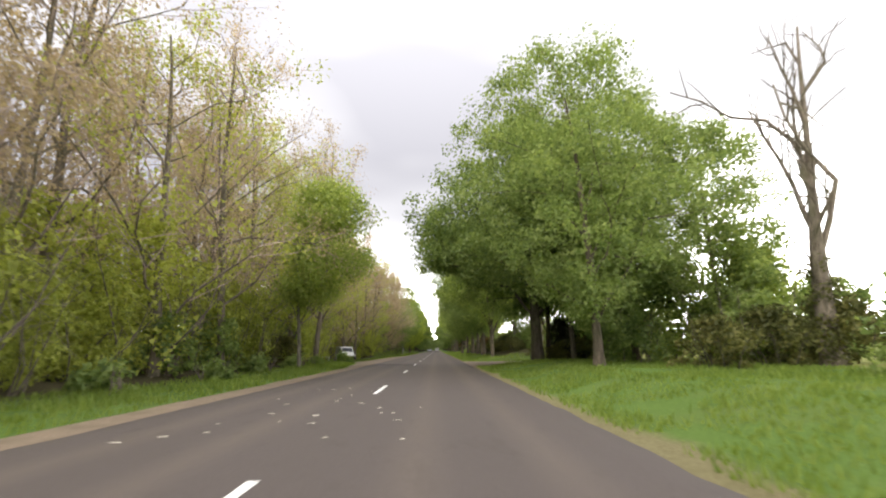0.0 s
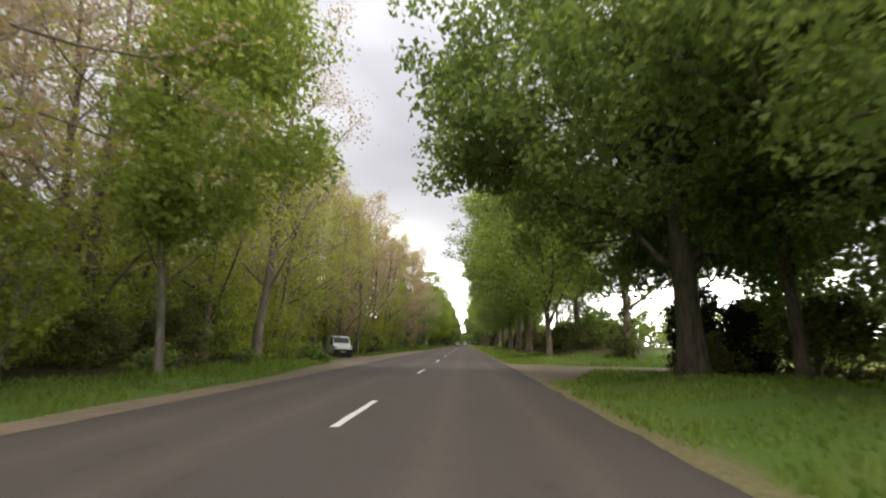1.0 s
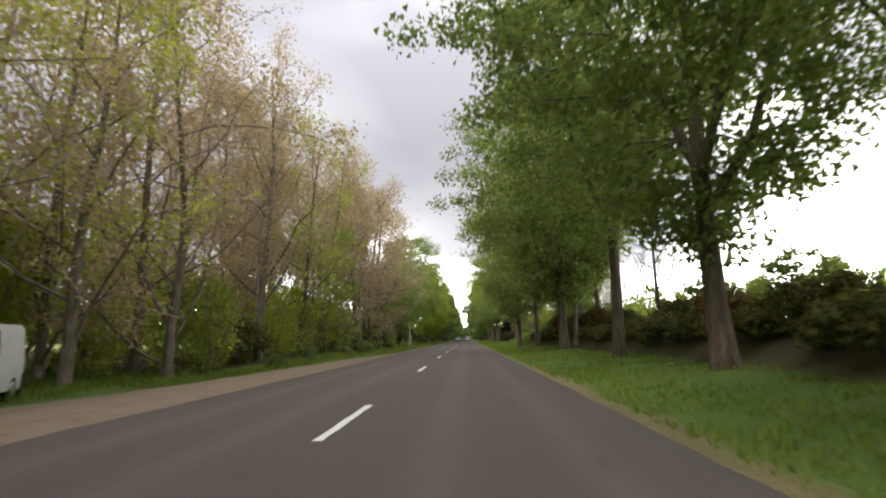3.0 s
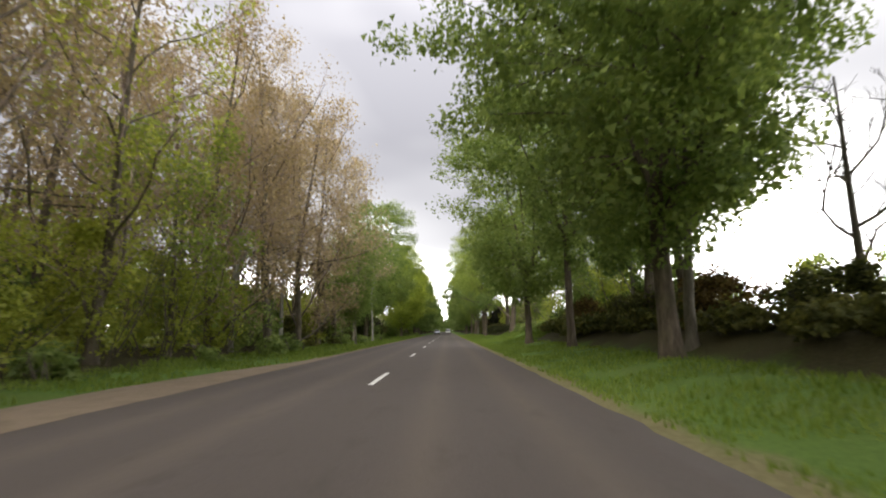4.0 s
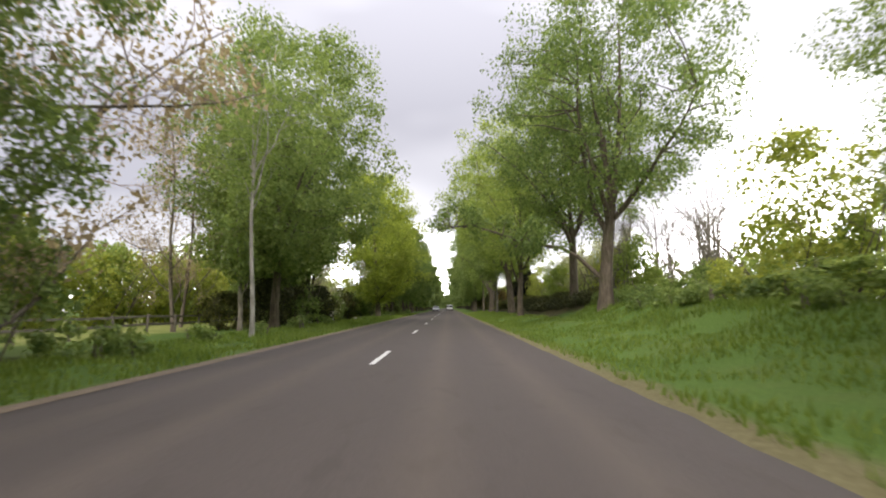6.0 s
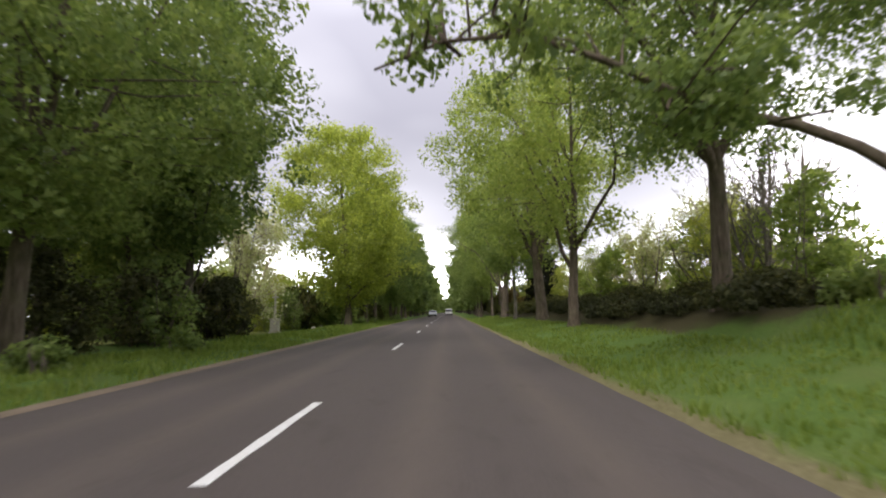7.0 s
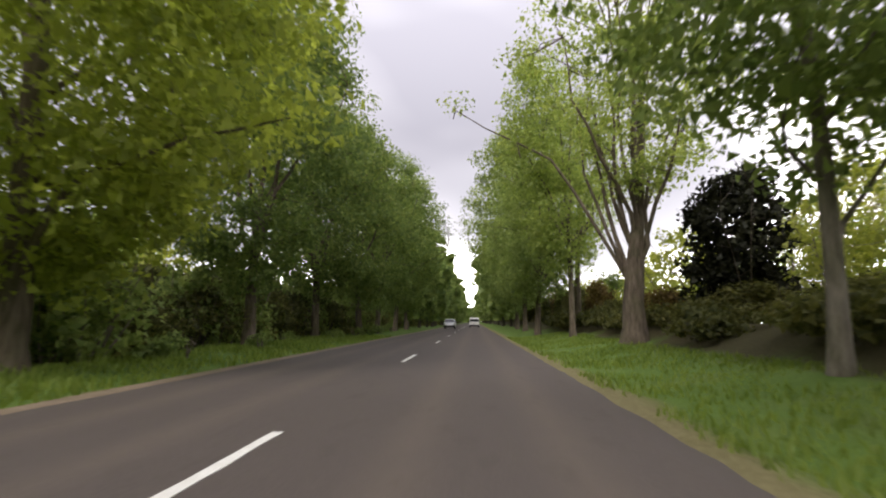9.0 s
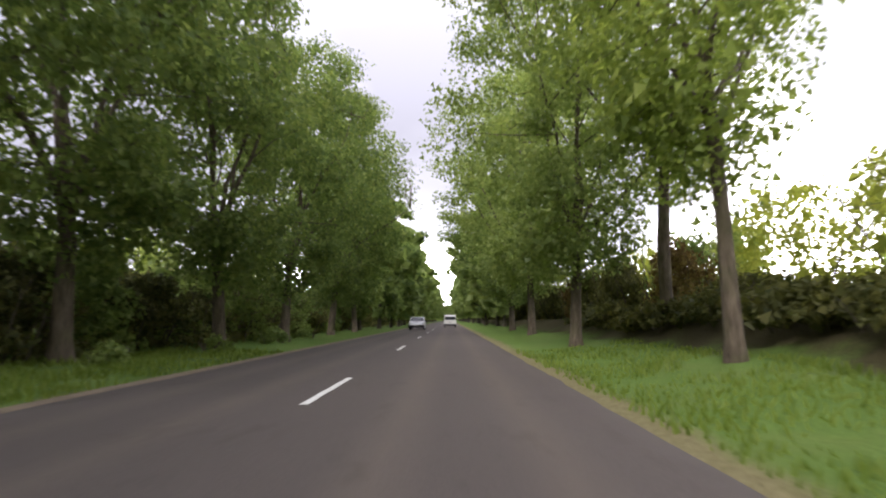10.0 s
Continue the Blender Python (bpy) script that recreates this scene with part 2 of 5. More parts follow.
# LEAF_HEDGE darkened: the shade under the trees is put into the leaf colour
LEAF_SHADE = leaf_material("hedge_leaves_shade_tinted", (0.026, 0.03, 0.016), (0.054, 0.06, 0.026), (0.1, 0.1, 0.042), 0.3)
LEAF_YEW = leaf_material("evergreen_leaves", (0.011, 0.012, 0.008), (0.024, 0.025, 0.015), (0.042, 0.044, 0.024), 0.15)
GRASS = leaf_material("grass_blades", (0.1, 0.155, 0.03), (0.16, 0.228, 0.045), (0.23, 0.29, 0.07), 0.55)
BARK_GREY = bark_material("bark_grey_brown", (0.075, 0.06, 0.046), (0.25, 0.21, 0.17))
BARK_LIME = bark_material("bark_brown_furrowed", (0.05, 0.039, 0.03), (0.18, 0.145, 0.112))
BARK_DARK = bark_material("bark_dark", (0.03, 0.025, 0.02), (0.11, 0.092, 0.075))
BARK_PALE = bark_material("bark_pale", (0.09, 0.077, 0.06), (0.27, 0.24, 0.2), moss_amount=0.45)
BARK_WHITE = bark_material("bark_pale_grey", (0.2, 0.185, 0.16), (0.46, 0.43, 0.38), moss_amount=0.3)
TWIG = bark_material("twig_bark", (0.27, 0.2, 0.165), (0.5, 0.4, 0.345), moss_amount=0.05)
WOOD_GREY = speckled("weathered_wood", (0.1, 0.085, 0.065), (0.26, 0.23, 0.19), 22.0)
STONE = speckled("lichened_stone", (0.3, 0.27, 0.22), (0.62, 0.58, 0.5), 18.0, blotch=(0.3, 0.28, 0.2))
WHITE_WOOD = speckled("white_painted_wood", (0.6, 0.6, 0.57), (0.8, 0.8, 0.77), 14.0, 0.6, 0.2)


# ---- mesh helpers ----
def mesh_of(name, verts, faces, mat, smooth=False):
    me = bpy.data.meshes.new(name)
    me.from_pydata([tuple(v) for v in verts], [], faces)
    me.materials.append(mat)
    if smooth:
        me.polygons.foreach_set("use_smooth", [True] * len(me.polygons))
    me.update()
    return me


def quads_mesh(name, corners, mat):
    """corners: n x k x 3, one loose blade or leaf of k corners each."""
    n, k = len(corners), len(corners[0])
    me = bpy.data.meshes.new(name)
    me.vertices.add(n * k)
    me.vertices.foreach_set("co", np.asarray(corners, dtype=np.float32).reshape(-1))
    me.loops.add(n * k)
    me.loops.foreach_set("vertex_index", np.arange(n * k, dtype=np.int32))
    me.polygons.add(n)
    me.polygons.foreach_set("loop_start", np.arange(0, n * k, k, dtype=np.int32))
    me.materials.append(mat)
    me.update(calc_edges=True)
    return me


def thing(name, label, category, group="", kind="", at=(0, 0, 0), data=None):
    ob = new(name, data)
    ob.location = at
    return tagged(ob, label, category, group, kind)


def child(name, data, parent, label=""):
    ob = new(name, data)
    ob.parent = parent
    if label:
        ob["label"] = label
    return ob


def part(name, bm, mat, parent, label="", smooth=False):
    me = bpy.data.meshes.new(name)
    bm.to_mesh(me)
    bm.free()
    me.materials.append(mat)
    if smooth:
        me.polygons.foreach_set("use_smooth", [True] * len(me.polygons))
    return child(name, me, parent, label)


def box(bm, cx, cy, cz, sx, sy, sz, bevel=0.0, turn=None):
    r = bmesh.ops.create_cube(bm, size=1.0)
    m = Matrix.Translation((cx, cy, cz)) @ (turn or Matrix()) @ Matrix.Diagonal((sx, sy, sz, 1))
    bmesh.ops.transform(bm, matrix=m, verts=r["verts"])
    if bevel:
        edges = list({e for v in r["verts"] for e in v.link_edges})
        bmesh.ops.bevel(bm, geom=edges, offset=bevel, segments=2, affect="EDGES", profile=0.6)


def smoothstep(lo, hi, v):
    t = min(1.0, max(0.0, (v - lo) / (hi - lo)))
    return t * t * (3 - 2 * t)


# ---- the lie of the land ----
ROAD_L, ROAD_R = -3.82, 4.28


def layby_edge(y):
    """How far the gravel beside the far lane reaches."""
    w = 0.9 * smoothstep(-50, -7, y) + 1.0 * smoothstep(35, 47, y) + 4.1 * smoothstep(48, 60, y) - 3.9 * smoothstep(70, 85, y) - 1.7 * smoothstep(87, 104, y)
    return ROAD_L - max(0.25, w) - 0.18 * noise.noise((0.0, y * 0.5, 3.0))


def drive_span(x):
    """The y range of the gravel drive at a distance x."""
    flare = 1.0 - smoothstep(4.2, 9.0, x)
    return 45.7 - 9.2 * flare + 0.2 * noise.noise((x * 0.6, 0, 8.0)), 49.3 + 2.4 * flare + 0.2 * noise.noise((x * 0.6, 5.0, 8.0))


def dip(x, y):
    """The hollow at the back of the lay-by."""
    return 0.36 * smoothstep(5.0, 9.3, -x) * (1 - smoothstep(12.6, 15.5, -x)) * smoothstep(48, 58, y) * (1 - smoothstep(80, 92, y))


def land(x, y):
    n = 0.09 * noise.noise((x * 0.28, y * 0.28, 0.0)) + 0.03 * noise.noise((x * 1.1, y * 1.1, 4.0))
    d = max(ROAD_L - x, x - ROAD_R, 0.0)
    z = n * smoothstep(0.2, 2.5, d)
    in_drive = smoothstep(34, 39, y) * (1 - smoothstep(50.5, 55.5, y))
    z += (0.4 * smoothstep(5.2, 8.4, x) + 0.8 * smoothstep(8.3, 10.6, x) * smoothstep(52, 60, y)) * (1 - 0.92 * in_drive)
    z -= n * in_drive * 0.9 if x > 0 else 0
    z += 0.25 * smoothstep(7.0, 12.0, -x) * (1 - smoothstep(104, 130, y)) * (1 - smoothstep(42, 52, y) * (1 - smoothstep(80, 94, y)) * 0.9)
    if x < 0 and layby_edge(y) - 0.6 < x:
        z = min(z, 0.0) - 0.03
    z -= dip(x, y) + 0.34 * smoothstep(7.5, 11.5, -x) * smoothstep(158, 170, y) * (1 - smoothstep(190, 204, y))
    if -3.95 < x < 4.4:
        z -= 0.07
    if x > 4.2:
        a, b = drive_span(x)
        z -= 0.09 * smoothstep(a, a + 0.9, y) * (1 - smoothstep(b - 0.9, b, y))
    return z - 0.012


def axis(stops):
    """Grid lines: (from, to, step) stretches joined."""
    v = []
    for a, b, s in stops:
        k = max(1, round((b - a) / s))
        v += [a + (b - a) * i / k for i in range(k)]
    return v + [stops[-1][1]]


def grid_mesh(name, xs, ys, height, mat):
    verts = [(x, y, height(x, y)) for y in ys for x in xs]
    w = len(xs)
    faces = [(j * w + i, j * w + i + 1, (j + 1) * w + i + 1, (j + 1) * w + i) for j in range(len(ys) - 1) for i in range(w - 1)]
    return mesh_of(name, verts, faces, mat, True)


def build_ground():
    xs = axis([(-3000, -300, 450), (-300, -60, 40), (-60, -20, 4), (-20, -9, 1), (-9, 12, 0.3), (12, 24, 1), (24, 60, 4), (60, 300, 40), (300, 3000, 450)])
    ys = axis([(-3000, -200, 400), (-200, -20, 20), (-20, 235, 0.9), (235, 330, 5), (330, 800, 30), (800, 4000, 500)])
    thing("ground", "grassy verges with leaf litter under the trees", "ground", kind="structure", data=grid_mesh("ground", xs, ys, land, GROUND))


def build_road():
    ys = axis([(-60, -4, 2), (-4, 225, 0.6), (225, 900, 5)])
    fr = [0, 0.012, 0.06, 0.2, 0.35, 0.5, 0.65, 0.8, 0.94, 0.988, 1]
    verts, faces = [], []
    for y in ys:
        a = ROAD_L + 0.07 * noise.noise((1.0, y * 0.9, 0)) + 0.04 * noise.noise((1.0, y * 3.1, 0))
        b = ROAD_R + 0.09 * noise.noise((7.0, y * 0.8, 0)) + 0.05 * noise.noise((7.0, y * 2.7, 0))
        for k, f in enumerate(fr):
            z = 0.03 * (1 - (2 * f - 1) ** 2) - (0.09 if k in (0, len(fr) - 1) else 0.0)
            verts.append((a + (b - a) * f, y, z))
    w = len(fr)
    for j in range(len(ys) - 1):
        faces += [(j * w + i, j * w + i + 1, (j + 1) * w + i + 1, (j + 1) * w + i) for i in range(w - 1)]
    return thing("road", "worn grey-brown asphalt country road", "road", kind="structure", data=mesh_of("road", verts, faces, ASPHALT, True))


def build_dashes(road):
    """The broken centre line: painted bars with worn ends."""
    rng = random.Random(5)
    variants = []
    for k in range(4):
        verts, n = [], 9
        for i in range(n):
            f = i / (n - 1)
            e = 0.02 if 0 < i < n - 1 else 0.0
            verts += [(-0.06 + rng.uniform(-e, e) * 0.5, DASH * f + rng.uniform(-e, e), 0), (0.06 + rng.uniform(-e, e) * 0.5, DASH * f + rng.uniform(-e, e), 0)]
        top = len(verts)
        verts = [(x, y, 0.005) for x, y, z in verts] + [(x, y, -0.004) for x, y, z in verts]
        faces = [(2 * i, 2 * i + 1, 2 * i + 3, 2 * i + 2) for i in range(n - 1)]
        faces += [(2 * i, 2 * i + 2, top + 2 * i + 2, top + 2 * i) for i in range(n - 1)] + [(2 * i + 1, top + 2 * i + 1, top + 2 * i + 3, 2 * i + 3) for i in range(n - 1)]
        variants.append(mesh_of("centre_line_dash", verts, faces, PAINT))
    for k in range(-3, 40):
        ob = child("centre_line_dash", variants[k % 4], road, "worn white centre line dash" if k == -3 else "")
        ob.location = (0.0, DASH_START + DASH_STEP * k, 0.031)


def build_gravel():
    ys = axis([(-60, -4, 2), (-4, 112, 0.6), (112, 500, 4)])
    fr = [0, 0.15, 0.3, 0.45, 0.6, 0.75, 0.9, 1]
    verts = []
    for y in ys:
        e = layby_edge(y)
        verts += [(ROAD_L + 0.12 + (e - ROAD_L - 0.12) * f, y, 0.003 - 0.02 * f + 0.012 * noise.noise((f * 4, y * 0.7, 1.5)) - (0.05 if f == 1 else 0) - dip(ROAD_L + 0.12 + (e - ROAD_L - 0.12) * f, y)) for f in fr]
    w = len(fr)
    faces = [(j * w + i + 1, j * w + i, (j + 1) * w + i, (j + 1) * w + i + 1) for j in range(len(ys) - 1) for i in range(w - 1)]
    thing("gravel_layby", "pale dusty gravel lay-by beside the road", "lay-by", kind="structure", data=mesh_of("gravel_layby", verts, faces, GRAVEL, True))
    xs = axis([(ROAD_R - 0.1, 14, 0.4), (14, 46, 2)])
    verts = []
    for x in xs:
        a, b = drive_span(x)
        verts += [(x, a + (b - a) * f, 0.012 + land(x, a + (b - a) * f) * 0.5 * smoothstep(5, 9, x) + 0.045 * smoothstep(4.5, 9, x) - (0.06 if f in (0, 1) else 0)) for f in (0, 0.03, 0.25, 0.5, 0.75, 0.97, 1)]
    w = 7
    faces = [(j * w + i + 1, j * w + i, (j + 1) * w + i, (j + 1) * w + i + 1) for j in range(len(xs) - 1) for i in range(w - 1)]
    thing("gravel_drive", "sandy gravel drive leading to a field", "drive", kind="structure", data=mesh_of("gravel_drive", verts, faces, GRAVEL, True))


DASH, DASH_STEP, DASH_START = 3.2, 12.34, 14.6
build_ground()
road = build_road()
build_gravel()


# ---- plants ----
def unit(v):
    return v / max(1e-9, float(np.linalg.norm(v)))


def tube(verts, faces, pts, radii, sides):
    base = len(verts)
    for k, p in enumerate(pts):
        d = unit(pts[min(k + 1, len(pts) - 1)] - pts[max(k - 1, 0)])
        a = unit(np.cross(d, (0.31, 0.9, 0.3) if abs(d[1]) < 0.9 else (1, 0, 0)))
        b = np.cross(d, a)
        for s in range(sides):
            w = 2 * math.pi * s / sides
            verts.append(p + radii[k] * (math.cos(w) * a + math.sin(w) * b))
    for k in range(len(pts) - 1):
        for s in range(sides):
            i, j = base + k * sides + s, base + k * sides + (s + 1) % sides
            faces.append((i, j, j + sides, i + sides))
    faces.append(tuple(base + (len(pts) - 1) * sides + s for s in range(sides)))


def bough(rng, start, way, length, n, wander, lift):
    """A wandering line of n + 1 points."""
    pts, p, d = [np.array(start, float)], np.array(start, float), unit(np.array(way, float))
    for _ in range(n):
        d = unit(d + wander * rng.normal(size=3) + np.array((0, 0, lift)))
        p = p + d * length / n
        pts.append(p)
    return pts


def trunk_mesh(rng, name, height, r, lean, mat, sides=10, flare=1.5, fork=None, wander=0.028):
    pts = bough(rng, (0, 0, -0.25), (lean[0], lean[1], 1), height + 0.25, 9, wander, 0.05)
    rad = [r * (1 - 0.78 * (k / 9) ** 1.1) for k in range(10)]
    if fork:
        rad = [q * (1.0 - 0.42 * smoothstep(fork - 0.6, fork + 2.2, p[2])) for q, p in zip(rad, pts)]
    pts.insert(1, pts[0] * 0.55 + pts[1] * 0.45)
    rad.insert(1, rad[0] * 1.08)
    rad[0] *= flare
    verts, faces = [], []
    tube(verts, faces, pts, rad, sides)
    verts = [v + 0.12 * r * noise.noise(Vector(v) * 2.3) * np.array((1, 1, 0)) for v in verts]
    return mesh_of(name, verts, faces, mat, True), pts, rad


def along(pts, f):
    k = min(len(pts) - 2, int(f * (len(pts) - 1)))
    u = f * (len(pts) - 1) - k
    return pts[k] * (1 - u) + pts[k + 1] * u


def leaves_at(rng, centres, radii, per, size, flat=0.75, droop=0.25):
    """Small pointed leaves scattered through puffs of foliage."""
    out = []
    for c, r in zip(centres, radii):
        n = max(4, int(per * rng.uniform(0.7, 1.3)))
        d = rng.normal(size=(n, 3))
        d /= np.linalg.norm(d, axis=1)[:, None]
        q = c + d * (r * rng.random((n, 1)) ** 0.45) * np.array((1, 1, flat))
        nrm = d * 0.55 + rng.normal(size=(n, 3)) * 0.55 + np.array((0, 0, 0.45))
        nrm /= np.linalg.norm(nrm, axis=1)[:, None]
        a = np.cross(nrm, rng.normal(size=(n, 3)))
        a /= np.linalg.norm(a, axis=1)[:, None]
        a[:, 2] -= droop
        b = np.cross(nrm, a)
        s = size * rng.uniform(0.6, 1.35, (n, 1))
        la, lb = a * s * 0.62, b * s * 0.43
        out.append(np.stack([q - la, q + lb + la * 0.45, q - lb + la * 0.7], axis=1))
    return np.concatenate(out)


def leafy_tree(name, seed, height, base, spread, r, leaf, bark, puffs=105, per=125, size=0.3, lean=(0, 0), label="", egg=0.42, sides=10, twigs=46, limbs_n=8, puff_r=1.0, uneven=0.45, fork=None, inner=70, arm=0.0, shift=(0, 0), peak=1.0, sprays=None, mains=5, steep=(1.5, 2.6), bough_r=1.0):
    """A broad-leaved tree: trunk, limbs with branches, crown of puffs of leaves."""
    rng = np.random.default_rng(seed)
    tree = thing(name, label, "tree")
    me, tp, tr = trunk_mesh(rng, "trunk", height * 0.86, r, lean, bark, sides, fork=fork)
    child("trunk", me, tree)
    top_z = height
    axis_at = lambda z: along(tp, min(0.98, max(0.02, z / (height * 0.86))))
    centres, radii = [], []
    while len(centres) < puffs:
        f = rng.random()
        z = base + (top_z - base) * f
        prof = (f / egg) ** 0.55 if f < egg else math.sqrt(max(0.0, 1 - ((f - egg) / (1.02 - egg)) ** 2.1))
        prof = max(prof ** peak if f > egg else prof, 0.12)
        w = rng.uniform(0, 2 * math.pi)
        bump = 0.86 + uneven * noise.noise((math.cos(w) * 1.4 + seed, math.sin(w) * 1.4, z * 0.32))
        rr = spread * prof * bump * rng.random() ** 0.4
        c = axis_at(z) + np.array((math.cos(w) * rr, math.sin(w) * rr, 0))
        c[2] = z
        reach = min(1.0, max(0.0, (z - base) / (0.3 * (top_z - base))))
        c[:2] += np.array(shift) * reach
        if rr < spread * 0.22 and rng.random() < 0.5:
            continue
        centres.append(c)
        radii.append(puff_r * rng.uniform(0.75, 1.4))
    if sprays:
        # low outer sprays: over the road, and along the verge
        for n, turn, r_in, r_out, z_in, z_out in sprays:
            for _ in range(n):
                w, rr = radians(turn) + rng.normal() * 0.4, rng.uniform(r_in, r_out)
                c = axis_at(z_in) + np.array((math.cos(w) * rr, math.sin(w) * rr, 0))
                c[2] = rng.uniform(z_in, z_out)
                centres.append(c)
                radii.append(puff_r * rng.uniform(0.6, 1.0))
    limbs, paths = [], []
    for k in range(limbs_n):
        f = 0.2 + (0.66 - 0.2) * (k / limbs_n)
        z = max(base * (0.8 + 0.05 * k) + 0.3, height * f)
        w = k * 2.4 + rng.uniform(-0.4, 0.4)
        n = 7
        main = bool(fork) and k < mains
        if main:
            # the stem parts into steep boughs
            z = fork + rng.uniform(-0.3, 0.9) + (1.25 if mains < 8 else 2.2) * k / mains
            pts = bough(rng, axis_at(z), (math.cos(w), math.sin(w), rng.uniform(*steep)), (height - z) * rng.uniform(0.6, 0.8), n, 0.16, 0.1)
            r0 = r * rng.uniform(0.42, 0.56) * bough_r
        else:
            ln = spread * rng.uniform(0.62, 0.85) * (1.05 - 0.45 * k / limbs_n)
            pts = bough(rng, axis_at(z), (math.cos(w), math.sin(w), rng.uniform(0.9, 1.7)), ln * 0.98, n, 0.24, 0.12)
            r0 = max(0.03, r * (0.34 - 0.24 * k / limbs_n))
        v, fa = [], []
        tube(v, fa, pts, [r0 * (1 - 0.82 * i / n) for i in range(n + 1)], 6)
        limbs.append((v, fa))
        paths.append((pts, r0))
        for q in (pts[5], pts[7]):
            centres.append(q + rng.normal(size=3) * 0.2)
            radii.append(puff_r * 1.05)
    if arm:
        # one long low bough that reaches out over the road
        pts = bough(rng, axis_at(2.9), (-1, 0.1, 1.15), arm * 0.3, 3, 0.2, 0.0)
        pts += bough(rng, pts[-1], (-1, 0.12, 0.2), arm * 0.75, 6, 0.22, 0.02)[1:]
        v, fa = [], []
        tube(v, fa, pts, [0.4 * r * (1 - 0.85 * i / 9) for i in range(10)], 7)
        limbs.append((v, fa))
        paths.append((pts, 0.45 * r))
        for k in range(34):
            q = along(pts, rng.uniform(0.34, 1.0))
            centres.append(q + rng.normal(size=3) * np.array((0.4, 1.1, 0.45)) + np.array((0, 0, 0.35)))
            radii.append(rng.uniform(0.5, 0.85))
            tube(v, fa, [q, (q + centres[-1]) / 2 + rng.normal(size=3) * 0.1, centres[-1]], [0.03, 0.02, 0.008], 4)
    crown = leaves_at(rng, centres, radii, per, size)
    if inner:
        # the shaded heart of the crown: broader sprays that close it
        pick = [centres[i] * np.array((0.78, 0.78, 1.0)) for i in rng.permutation(len(centres))[:inner] if centres[i][2] > base + 0.8]
        crown = np.concatenate([crown, leaves_at(rng, pick, [1.3 * puff_r] * len(pick), 48, size * 1.5)])
    child("crown", quads_mesh("crown", crown, leaf), tree)
    for c in [centres[i] for i in rng.permutation(len(centres))[:twigs]]:
        best = min(range(len(paths)), key=lambda i: min(np.linalg.norm(p - c) for p in paths[i][0][1:]))
        pts, r0 = paths[best]
        p = min(pts[1:], key=lambda q: np.linalg.norm(q - c) + 0.6 * max(0, q[2] - c[2]))
        mid = (p + c) / 2 + rng.normal(size=3) * 0.25
        tube(*limbs[best], [p, mid, c], [r0 * 0.3, r0 * 0.2, 0.012], 4)
    for v, fa in limbs:
        child("limb", mesh_of("limb", v, fa, bark, True), tree)
    return tree


